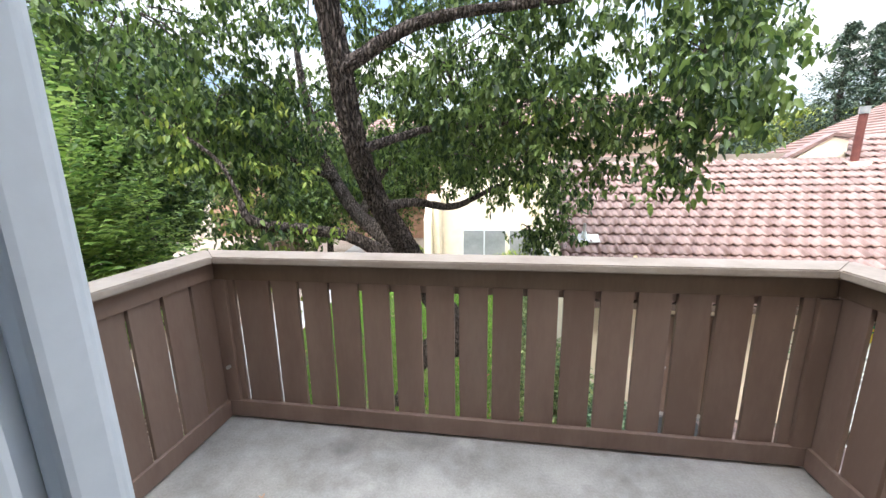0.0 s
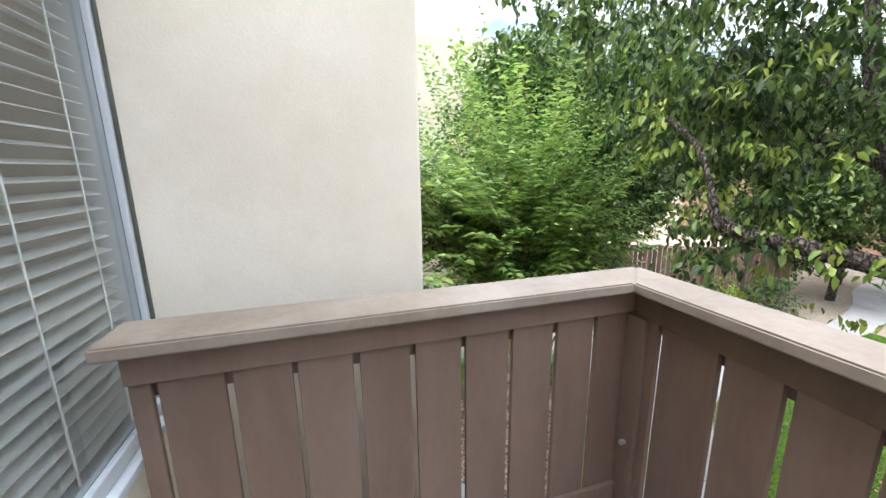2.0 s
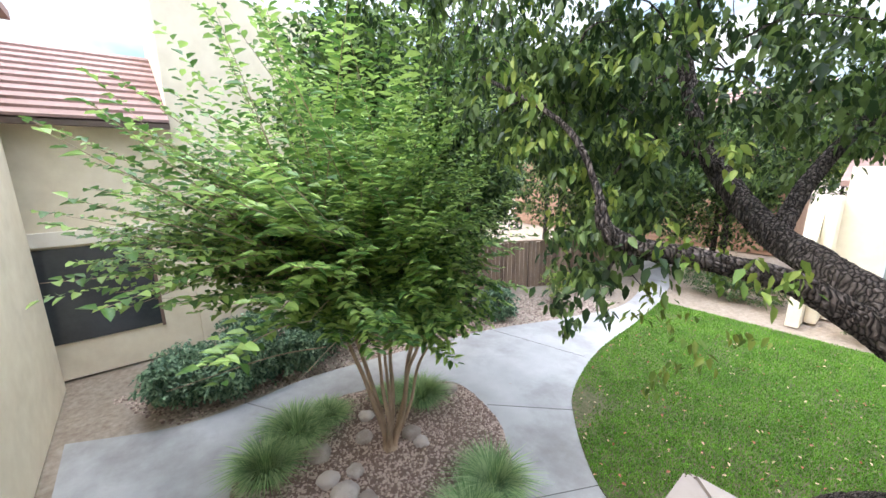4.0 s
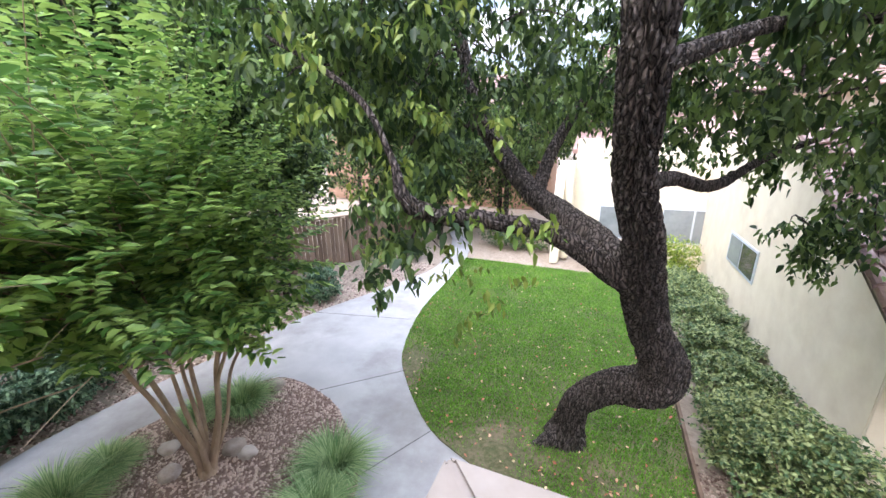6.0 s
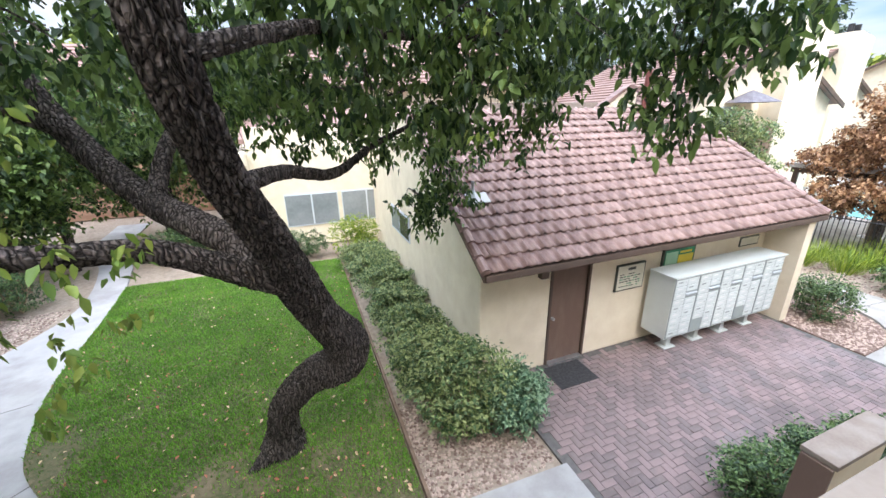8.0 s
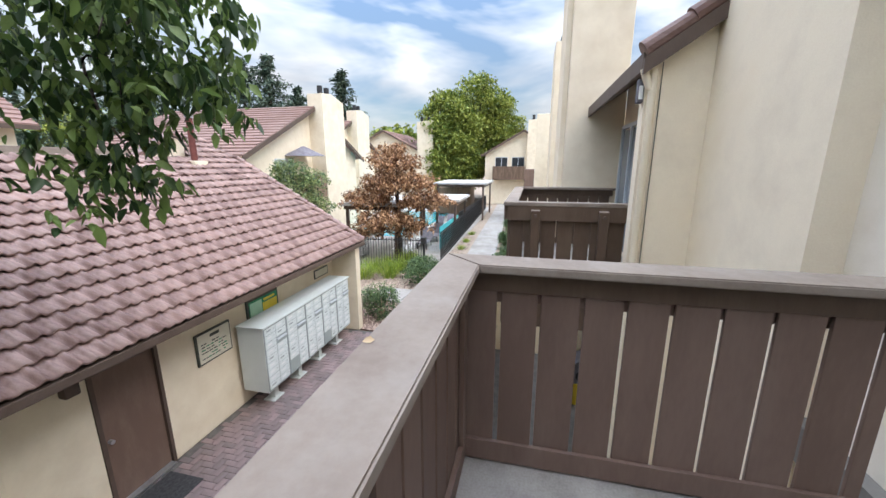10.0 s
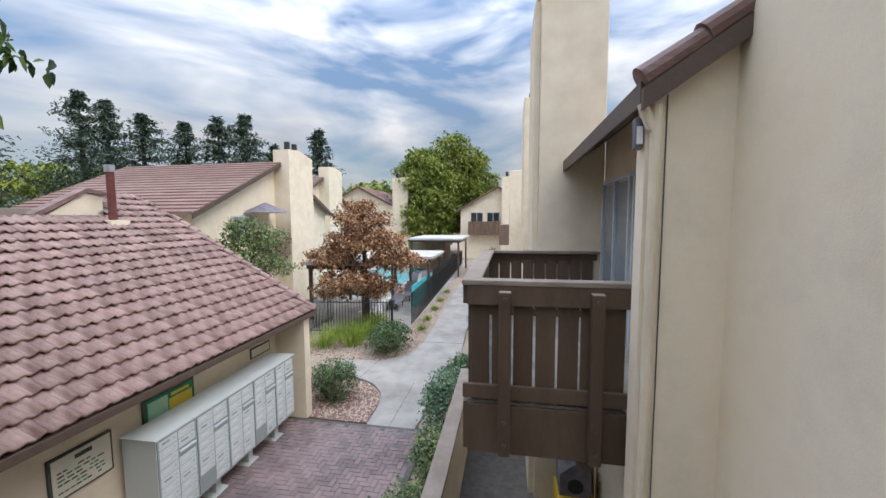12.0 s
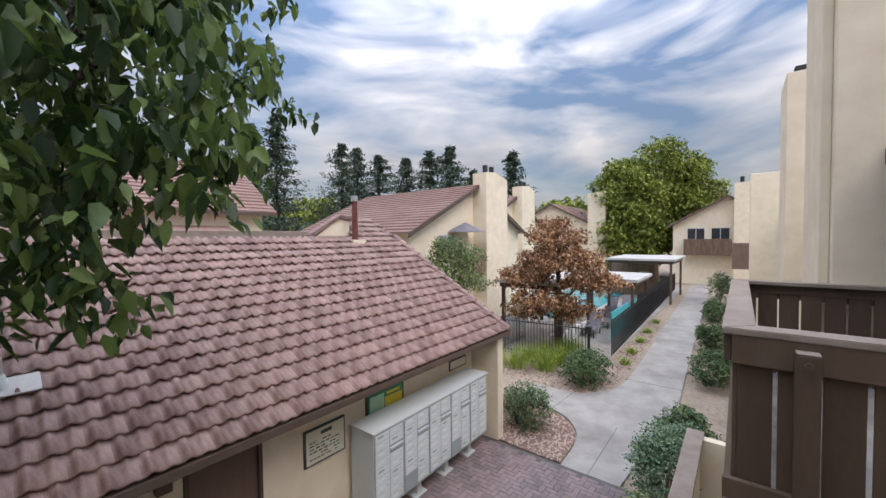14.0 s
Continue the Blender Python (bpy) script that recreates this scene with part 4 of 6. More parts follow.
for u in range(NU):
    ux = MX0 + u * uw
    # Darker frame stands in for the shade in the gaps around the doors.
    part("unit_frame", bx(ux + 0.008, ux + uw - 0.008, MY0 - 0.014, MY0, MZ0 + 0.02, MZ1 - 0.02, 0.004), METAL_SHADE, mb)
    for c in range(2):
        for r in range(9):
            x0, x1 = ux + 0.024 + c * (uw - 0.048) / 2, ux + 0.024 + (c + 1) * (uw - 0.048) / 2 - 0.014
            z1 = MZ1 - 0.05 - r * 0.139
            if c == 1 and r == 2:
                part("mail_slot", bx(x0, x1, MY0 - 0.05, MY0 - 0.014, z1 - 0.06, z1 - 0.03, 0.004), WHITE, mb, "bright outgoing mail flap")
                continue
            if c == 0 and r > 6 and u in (1, 3):
                continue
            d = part("box_door", bx(x0, x1, MY0 - 0.024, MY0 - 0.014, z1 - 0.126, z1, 0.003), METAL_GREY, mb)
            part("number_plate", bx(x0 + 0.05, x0 + 0.17, MY0 - 0.0262, MY0 - 0.024, z1 - 0.062, z1 - 0.034), BLIND if (r * 7 + c + u) % 4 else METAL_SHADE, d)
            part("lock", tube([(x1 - 0.05, MY0 - 0.024, z1 - 0.05, 0.012), (x1 - 0.05, MY0 - 0.03, z1 - 0.05, 0.011)], 8), STEEL, d)

# small west window of the mail building
sw = thing("window_3", 1.57, 12.2, -1.3, "small dark sliding window in the stucco side wall", "window", kind="structure")
part("window_frame", bx(1.555, 1.585, 11.25, 13.2, -1.72, -0.98, 0.005), WHITE, sw)
part("pane", bx(1.548, 1.556, 11.32, 12.2, -1.66, -1.04), DARK_GLASS, sw)
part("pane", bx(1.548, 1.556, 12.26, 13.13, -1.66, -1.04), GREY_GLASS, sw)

# ---- the leaning tree over the lawn ----
tree = thing("tree", -1.6, 6.8, G, "large leaning tree with dark furrowed bark and a low drooping crown", "tree")
trunk_rows = [(-1.76, 6.96, G - 0.1, 0.40), (-1.74, 6.93, -3.05, 0.30), (-1.71, 6.89, -2.8, 0.235), (-1.62, 6.8, -2.35, 0.215), (-1.25, 6.65, -1.88, 0.235), (-0.80, 6.45, -1.58, 0.29), (-0.72, 6.3, -1.2, 0.27),
              (-0.98, 5.95, -0.6, 0.22), (-1.18, 5.4, 0.12, 0.20), (-1.28, 4.9, 0.66, 0.16), (-1.42, 4.5, 1.16, 0.137), (-1.46, 4.2, 1.55, 0.132), (-1.48, 3.95, 1.95, 0.128), (-1.50, 3.75, 2.6, 0.125), (-1.6, 3.6, 3.6, 0.10), (-1.9, 3.7, 4.6, 0.06)]
part("trunk", tube(trunk_rows, 96, 24, 0.10, 15.0, ridges=4.6, ridge_depth=0.030), BARK, tree, smooth=True)
BOUGHS = [
    [(-1.2, 5.35, 0.1, 0.13), (-1.45, 5.15, 0.3, 0.125), (-1.7, 4.98, 0.5, 0.10), (-1.98, 4.8, 0.69, 0.085), (-2.37, 4.4, 0.84, 0.07), (-2.7, 4.12, 0.92, 0.075), (-2.83, 3.98, 1.05, 0.055), (-2.92, 4.0, 1.3, 0.026), (-3.2, 4.1, 1.68, 0.024), (-3.7, 4.2, 1.99, 0.02), (-4.4, 4.4, 2.3, 0.02)],
    [(-1.22, 5.35, 0.15, 0.17), (-1.6, 5.6, 0.45, 0.15), (-1.95, 5.85, 0.62, 0.14), (-2.44, 6.3, 0.85, 0.13), (-3.05, 6.8, 1.45, 0.12), (-3.4, 7.0, 2.15, 0.10), (-3.7, 7.2, 3.1, 0.08), (-3.9, 7.4, 4.3, 0.04)],
    [(-1.44, 4.0, 1.75, 0.06), (-1.1, 4.35, 1.9, 0.05), (-0.7, 4.8, 2.05, 0.042), (-0.17, 5.2, 2.1, 0.036), (0.6, 5.4, 2.15, 0.03), (1.3, 5.4, 2.3, 0.015)],
    [(-1.42, 4.55, 1.1, 0.075), (-1.1, 5.2, 1.1, 0.06), (-0.66, 5.9, 0.98, 0.055), (-0.1, 6.6, 1.2, 0.04), (0.7, 7.0, 1.5, 0.02)],
    [(-2.3, 6.15, 0.78, 0.09), (-2.2, 6.7, 1.3, 0.075), (-1.9, 7.3, 1.9, 0.06), (-1.2, 7.8, 2.6, 0.04)],
    [(-1.45, 3.75, 2.5, 0.08), (-0.7, 3.9, 2.9, 0.06), (0.4, 4.2, 3.1, 0.045), (1.4, 4.1, 3.1, 0.03), (2.1, 3.95, 2.9, 0.015)],
    [(-2.9, 6.7, 1.35, 0.06), (-3.6, 6.3, 1.8, 0.045), (-4.5, 6.4, 2.3, 0.03), (-5.2, 6.6, 2.5, 0.015)],
]
for rows in BOUGHS:
    part("limb", tube(rows, 40, 16, 0.09, 16.0, ridges=3.0, ridge_depth=0.014), BARK, tree, smooth=True)
for rows in ([(-1.85, 6.85, -3.0, 0.16), (-2.02, 6.72, -3.15, 0.12), (-2.25, 6.6, G - 0.08, 0.07)],):
    part("root", tube(rows, 10, 6, 0.1, 12.0), BARK, tree, smooth=True)
CROWN = [(-1.3, 6.6, 2.1, 0.6, 0.6, 0.45, 30), (-0.6, 7.0, 1.8, 0.6, 0.6, 0.5, 20), (-0.8, 7.8, 1.5, 0.6, 0.7, 0.5, 20), (0.5, 5.4, 2.95, 0.9, 0.7, 0.5, 28), (1.75, 5.0, 2.35, 0.4, 0.4, 0.35, 12), (0.75, 7.3, 0.35, 0.3, 0.35, 0.5, 22), (1.78, 4.3, 1.75, 0.16, 0.3, 0.45, 18),
         (-4.6, 4.6, 3.7, 1.9, 1.4, 1.2, 170), (-6.4, 6.4, 3.4, 1.9, 1.6, 1.4, 150), (0.2, 6.2, 4.8, 2.4, 1.8, 1.2, 130), (-3.0, 6.4, 4.6, 2.2, 1.8, 1.2, 150), (-2.0, 7.6, 1.9, 1.2, 1.0, 0.8, 60), (2.6, 5.6, 3.2, 1.2, 1.2, 0.8, 70), (0.9, 5.3, 2.35, 1.3, 0.9, 0.55, 72), (0.45, 5.2, 1.75, 0.35, 0.4, 0.6, 26), (1.35, 5.5, 1.7, 0.22, 0.25, 0.55, 20), (1.95, 4.0, 2.5, 0.42, 0.5, 0.78, 64), (-0.2, 6.0, 1.75, 0.75, 0.7, 0.55, 40), (-0.5, 4.9, 2.5, 0.8, 0.6, 0.45, 52), (0.4, 7.0, 1.5, 0.8, 0.8, 0.6, 34), (0.3, 6.8, 2.6, 1.6, 1.3, 0.9, 70), (-1.0, 6.6, 3.3, 1.8, 1.6, 1.2, 130),
         (-3.0, 5.7, 2.4, 1.2, 1.2, 0.8, 85), (-3.8, 4.8, 2.15, 0.95, 0.85, 0.75, 90), (-2.95, 4.15, 0.75, 0.4, 0.3, 0.45, 14), (-3.4, 5.0, 1.3, 0.6, 0.5, 0.5, 24), (-4.6, 6.6, 2.6, 1.3, 1.4, 0.9, 130),
         (-3.4, 8.6, 2.7, 2.0, 1.6, 1.6, 150), (-0.5, 9.2, 3.4, 2.0, 1.6, 1.4, 90), (1.15, 7.4, 0.9, 0.35, 0.5, 0.95, 40), (-1.5, 4.2, 4.3, 2.5, 2.0, 1.1, 140), (1.2, 4.7, 3.7, 1.6, 1.3, 0.9, 105), (-5.0, 8.6, 2.3, 1.4, 1.4, 1.0, 170)]
leaves("crown", clumps(11, CROWN, 25, 0.165), LEAF, tree, 0.096, 3, 0.9, 0.52)
leaves("young_leaves", clumps(12, [(-2.9, 4.4, 1.3, 0.7, 0.5, 0.7, 9), (-3.4, 4.5, 2.0, 1.1, 0.9, 0.8, 26), (0.6, 5.2, 1.9, 1.4, 0.9, 0.7, 10), (-2.2, 4.4, 0.95, 0.5, 0.4, 0.12, 6), (-2.6, 4.6, 0.3, 0.5, 0.5, 0.5, 8)], 14, 0.12), LEAF_YOUNG, tree, 0.075, 4, 0.9, 0.5, label="yellow-green young leaves")
tw = bmesh.new()
rt = random.Random(8)
for x, y, z, rx, ry, rz, n in CROWN:
    for i in range(n // 9):
        d = Vector((rt.gauss(0, 1), rt.gauss(0, 1), rt.gauss(0, 1))).normalized()
        e = Vector((x, y, z)) + Vector((d.x * rx, d.y * ry, d.z * rz))
        s = Vector((x, y, z)) + Vector((d.x * rx, d.y * ry, d.z * rz)) * 0.2
        mid = (s + e) / 2 + Vector((rt.uniform(-0.1, 0.1), rt.uniform(-0.1, 0.1), 0.14))
        tube([(*s, 0.014), (*mid, 0.009), (*e, 0.003)], 4, 3, bm=tw)
part("twig_mass", tw, BARK, tree)["kind"] = "stuff"

# ---- crape myrtle in the gravel bed ----
my = thing("small_tree", -6.35, 4.3, G, "multi-stemmed crape myrtle with smooth tan bark and arching leafy sprays", "tree")
for dx, dy, h, w_ in [(-0.95, -0.1, 1.9, 1.0), (-0.55, 0.45, 2.1, 0.85), (0.1, 0.6, 2.2, 1.0), (0.5, 0.3, 2.1, 0.8), (-0.25, -0.5, 2.0, 0.9), (0.42, -0.35, 1.9, 0.8), (-0.3, 0.15, 2.2, 0.7), (0.28, 0.75, 2.0, 0.65)]:
    sx, sy = dx * 0.08 - 0.05, dy * 0.08
    part("stem", tube([(-6.38 + sx, 4.3 + sy, G, 0.085 * w_), (-6.38 + dx * 0.16, 4.3 + dy * 0.16, G + 0.3, 0.055 * w_), (-6.38 + dx * 0.42 + 0.04, 4.3 + dy * 0.42, G + h * 0.42, 0.042 * w_), (-6.38 + dx * 0.66 - 0.04, 4.3 + dy * 0.66, G + h * 0.72, 0.036 * w_), (-6.38 + dx, 4.3 + dy, G + h, 0.028 * w_), (-6.38 + dx * 1.6, 4.3 + dy * 1.6, G + h + 1.3, 0.012)], 10, 6, 0.06, 8.0), BARK_TAN, my, smooth=True)
part("root_flare", tube([(-6.4, 4.3, G - 0.03, 0.17), (-6.4, 4.3, G + 0.1, 0.11), (-6.38, 4.3, G + 0.26, 0.075)], 12, 4, 0.12, 9.0), BARK_TAN, my, smooth=True)
rng = np.random.default_rng(21)
pts, way, spr = [], [], bmesh.new()
for i in range(980):
    az, el = rng.uniform(0, 2 * np.pi), rng.uniform(-0.12, 1.0) ** 1.0 * 1.3
    c = np.array([-6.5, 4.0, -0.35]) + rng.normal(0, 0.35, 3) * np.array([1, 1, 0.6])
    Ls = rng.uniform(1.0, 2.35) * (1.0 + 0.95 * max(np.sin(el), 0))
    d = np.array([np.cos(az) * np.cos(el), np.sin(az) * np.cos(el), np.sin(el)])
    s = np.linspace(0.3, 1, 48)
    q = c + d * (s * Ls)[:, None] + np.array([0, 0, -0.6]) * (s ** 2.4)[:, None] * np.cos(el)
    side = np.cross(d, [0, 0, 1.0])
    side /= np.linalg.norm(side) + 1e-6
    sg_ = np.where(np.arange(48) % 2, 1.0, -1.0)[:, None]
    ok = (q[:, 0] < -4.75 - 0.3 * (q[:, 1] - 4.0)) & (q[:, 2] > -0.95 + 0.22 * np.sin(i * 1.7) + 0.62 * np.clip(4.3 - q[:, 1], 0, 1.6))
    pts.append((q + side * sg_ * 0.01 + rng.normal(0, 0.008, (48, 3)))[ok])
    way.append((side * sg_ * 0.85 + d * 0.45 + np.array([0, 0, -0.12]))[ok])
    if i % 3 == 0 and ok.all():
        tube([(*q[0], 0.008), (*q[20], 0.006), (*q[-1], 0.002)], 4, 3, bm=spr)
# long arching sprays that reach out over the path
for i in range(96):
    far = i % 2
    a0, e0 = (rng.uniform(-2.3, -0.55), rng.uniform(0.15, 0.75)) if far else (rng.uniform(-2.6, -1.1), rng.uniform(0.3, 0.9))
    c = np.array([-6.2, 3.7, 0.1]) + rng.normal(0, 0.3, 3)
    d = np.array([np.cos(a0) * np.cos(e0), np.sin(a0) * np.cos(e0), np.sin(e0)])
    n_ = 60
    s = np.linspace(0.25, 1, n_)
    q = c + d * (s * rng.uniform(2.0, 2.9))[:, None] + np.array([0, 0, -0.35]) * (s ** 2.2)[:, None]
    side = np.cross(d, [0, 0, 1.0])
    side /= np.linalg.norm(side)
    sg_ = np.where(np.arange(n_) % 2, 1.0, -1.0)[:, None]
    ok = (np.hypot(q[:, 0] + 1.7, q[:, 1] - 1.7) > 2.2) & (q[:, 1] > 1.0) & (q[:, 2] > 0.25)
    pts.append((q + side * sg_ * 0.01)[ok])
    way.append((side * sg_ * 0.9 + d * 0.4 + np.array([0, 0, -0.05]))[ok])
    tube([(*q[0], 0.009), (*q[24], 0.007), (*q[-1], 0.002)], 4, 4, bm=spr)
leaves("crown", np.concatenate(pts), LEAF_MYRTLE, my, 0.132, 5, 0.15, 0.48, axes=np.concatenate(way))
part("spray_mass", spr, BARK_TAN, my)["kind"] = "stuff"


# ---- bushes, hedges, grasses ----
def bush(name, label, x, y, rx, ry, h, mat, n=160, size=0.06, seed=1, group="", droop=0.1, stems=True):
    b = thing(name, x, y, G, label, "bush", group)
    blobs = [(x, y, G + h * 0.52, rx, ry, h * 0.5, n)]
    r = random.Random(seed)
    for k in range(5):
        blobs.append((x + r.uniform(-0.55, 0.55) * rx, y + r.uniform(-0.55, 0.55) * ry, G + h * r.uniform(0.4, 0.75), rx * 0.5, ry * 0.5, h * 0.3, n // 5))
    leaves("foliage", clumps(seed, blobs, 16, 0.10, 0.6), mat, b, size * 1.12, seed, droop, 0.5)
    if stems:
        st = bmesh.new()
        for k in range(7):
            a = k * 0.9
            tube([(x, y, G - 0.02, 0.02), (x + math.cos(a) * rx * 0.3, y + math.sin(a) * ry * 0.3, G + h * 0.35, 0.014), (x + math.cos(a) * rx * 0.6, y + math.sin(a) * ry * 0.6, G + h * 0.7, 0.005)], 5, 3, bm=st)
        part("stems", st, BARK_TAN, b)
    return b


HEDGE = "green hedge bush with pale-edged leaves beside the stucco wall"
for k, (x, y, rx, ry, h) in enumerate([(1.0, 6.35, 0.85, 0.65, 1.45), (1.72, 6.1, 0.5, 0.45, 1.05), (0.75, 7.4, 0.75, 0.75, 1.1), (0.8, 8.6, 0.75, 0.8, 1.0), (0.8, 9.9, 0.75, 0.8, 0.95), (0.8, 11.2, 0.75, 0.8, 0.95), (0.8, 12.5, 0.75, 0.8, 0.9), (0.7, 13.7, 0.8, 0.8, 0.9)]):
    bush("hedge_bush", HEDGE, x, y, rx, ry, h, LEAF_BLUE if k == 1 else LEAF_HEDGE, 230, 0.06, 30 + k, "hedge along the mail building")
bush("round_bush", "clipped lime green bush by the far building", 0.6, 15.3, 0.95, 0.8, 1.5, LEAF_LIME, 170, 0.06, 41)
bush("round_bush", "clipped dark green bush by the far building", -1.2, 15.8, 0.9, 0.6, 1.0, LEAF_DARK, 130, 0.06, 42)
bush("low_hedge", "dark clipped hedge behind the lawn", -4.7, 17.0, 1.7, 0.7, 1.3, LEAF_DARK, 260, 0.06, 43)
bush("low_hedge", "yellow-green low plants behind the hedge", -4.6, 18.9, 1.6, 0.6, 0.9, LEAF_LIME, 120, 0.06, 44)
bush("shrub", "dark leafy shrub beside the path", -9.15, 9.95, 0.6, 0.55, 0.95, LEAF_BLUE, 150, 0.08, 45, droop=0.5)
bush("shrub", "tall thin reddish-stemmed shrub by the fence", -8.6, 12.4, 0.6, 0.6, 1.3, LEAF_LIME, 46, 0.06, 46)
bush("shrub", "dark shrub by the fence", -8.3, 14.2, 0.7, 0.7, 1.2, LEAF_DARK, 110, 0.06, 47)
for k, (x, y, rx, ry, h) in enumerate([(-10.55, 3.3, 1.05, 0.85, 1.35), (-10.75, 4.8, 0.95, 0.85, 1.3), (-10.5, 1.95, 0.9, 0.8, 1.1), (-11.2, 6.1, 0.8, 0.7, 1.1), (-10.1, 2.6, 0.6, 0.6, 0.9), (-10.15, 4.1, 0.55, 0.6, 0.9)]):
    bush("shrub", "broad blue-green shrub across the path", x, y, rx, ry, h, LEAF_BLUE, 260, 0.08, 50 + k, droop=0.4)
bush("round_bush", "clipped green bush at the corner of the mail building", 10.15, 6.1, 0.55, 0.55, 1.15, LEAF_DARK, 170, 0.05, 54)
for k, (x, y, rx, ry, h) in enumerate([(14.05, 5.85, 1.1, 0.75, 1.0), (11.4, 2.85, 0.8, 0.5, 0.8), (16.5, 2.6, 1.3, 0.6, 1.0), (21.0, 2.8, 1.0, 0.6, 1.0), (27.0, 3.0, 1.0, 0.6, 1.2), (34.0, 3.0, 1.4, 0.8, 2.2)]):
    bush("low_hedge", "dark low evergreen bush beside the concrete walk", x, y, rx, ry, h, LEAF_DARK, 170, 0.07, 56 + k)
bush("shrub", "feathery green bush under the balcony", 9.15, 2.95, 0.75, 0.5, 1.4, LEAF_BLUE, 220, 0.05, 64, droop=-0.5)
bush("shrub", "green bush against the patio wall", 7.6, 2.95, 0.5, 0.4, 0.95, LEAF_HEDGE, 110, 0.05, 65)
bush("shrub", "green bush against the patio wall", 6.1, 3.0, 0.55, 0.4, 0.9, LEAF_HEDGE, 150, 0.05, 66)

for k, (x, y, rx, ry, h) in enumerate([(3.75, 3.75, 0.5, 0.3, 0.95), (4.7, 3.72, 0.5, 0.28, 0.8), (5.6, 3.6, 0.5, 0.3, 0.85)]):
    bush("low_hedge", "small dark bush along the patio wall", x, y, rx, ry, h, LEAF_DARK, 120, 0.05, 67 + k)


def grass_clump(x, y, r, h, n, seed, label, mat=TUFT, lean=1.35):
    c = thing("grass_clump", x, y, G, label, "grass", "ornamental grasses")
    q = np.random.default_rng(seed)
    a, d = q.uniform(0, 2 * np.pi, n), r * 0.6 * np.sqrt(q.uniform(0, 1, n))
    blades("grass_mass", np.stack([x + d * np.cos(a), y + d * np.sin(a), np.full(n, G + 0.02)], 1), mat, c, h, 0.014, lean, seed, "stuff")


for k, (x, y, r, h) in enumerate([(-7.1, 5.45, 0.4, 0.46), (-7.55, 5.0, 0.3, 0.3), (-4.72, 5.0, 0.42, 0.46), (-4.5, 4.35, 0.38, 0.44), (-7.62, 3.15, 0.46, 0.5), (-7.15, 2.55, 0.45, 0.48), (-7.75, 3.75, 0.3, 0.36)]):
    grass_clump(x, y, r, h, 1500, 70 + k, "bright green mounding ornamental grass in the gravel bed")
for k, (x, y) in enumerate([(14.2, 7.4), (15.0, 7.2), (15.5, 7.8), (14.8, 8.3), (16.2, 7.1), (13.8, 8.4), (16.8, 7.6)]):
    grass_clump(x, y, 0.7, 0.7, 260, 80 + k, "strappy yellow-green leaves under the red-leaved tree", LEAF_LIME, 1.2)
for k, (x, y) in enumerate([(16.5, 5.25), (18.0, 5.35), (20.0, 5.4), (22.0, 5.45), (24.5, 5.5)]):
    grass_clump(x, y, 0.35, 0.25, 160, 90 + k, "small yellowing grass tuft beside the walk", LEAF_LIME, 1.2)

rng = np.random.default_rng(31)
gx, gy = rng.uniform(-6.3, 0.05, 190000), rng.uniform(5.2, 15.0, 190000)
keep = inside(lawn_poly, gx, gy) & (np.array([noise.noise((a * 0.9, b * 0.9, 0)) for a, b in zip(gx, gy)]) + rng.normal(0, 0.26, len(gx)) > -0.62 + np.clip(8.4 - gy, 0, 3.4) * 0.20 + 0.35 * np.clip(1.0 - np.abs(gx + 5.0 - (gy - 8.0) * -0.35), 0, 1) + 0.5 * np.exp(-((gx + 1.75) ** 2 + (gy - 6.8) ** 2) / 0.55))
tagged(blades("grass", np.stack([gx[keep], gy[keep], np.full(keep.sum(), G + 0.012)], 1), BLADE, None, 0.055, 0.012, 1.0, 32), "short bright green lawn grass", "grass", kind="stuff")


def stones(name, poly, n, size, mat, seed, z, label):
    """One mesh of many small, squashed pebbles inside an outline."""
    q = np.random.default_rng(seed)
    xs, ys = [p[0] for p in poly], [p[1] for p in poly]
    x, y = q.uniform(min(xs), max(xs), n * 2), q.uniform(min(ys), max(ys), n * 2)
    k = inside(poly, x, y)
    x, y = x[k][:n], y[k][:n]
    base = np.array([(1, 0, 0), (0.3, 0.95, 0), (-0.8, 0.6, 0), (-0.8, -0.6, 0), (0.3, -0.95, 0), (0.1, 0.05, 0.75)])
    m = len(x)
    s = size * q.uniform(0.5, 1.5, m)
    a = q.uniform(0, 6.3, m)
    v = base[None] * s[:, None, None] * q.uniform(0.75, 1.2, (m, 6, 1))
    c, si = np.cos(a)[:, None], np.sin(a)[:, None]
    vx, vy = v[:, :, 0] * c - v[:, :, 1] * si, v[:, :, 0] * si + v[:, :, 1] * c
    v = np.stack([vx + x[:, None], vy + y[:, None], v[:, :, 2] + z], 2)
    f = (np.arange(m) * 6)[:, None, None] + np.array([[0, 1, 5], [1, 2, 5], [2, 3, 5], [3, 4, 5], [4, 0, 5]])[None]
    me = bpy.data.meshes.new(name)
    me.from_pydata(v.reshape(-1, 3).tolist(), [], f.reshape(-1, 3).tolist())
    me.materials.append(mat)
    return tagged(link_mesh(name, me), label, "gravel", kind="stuff")


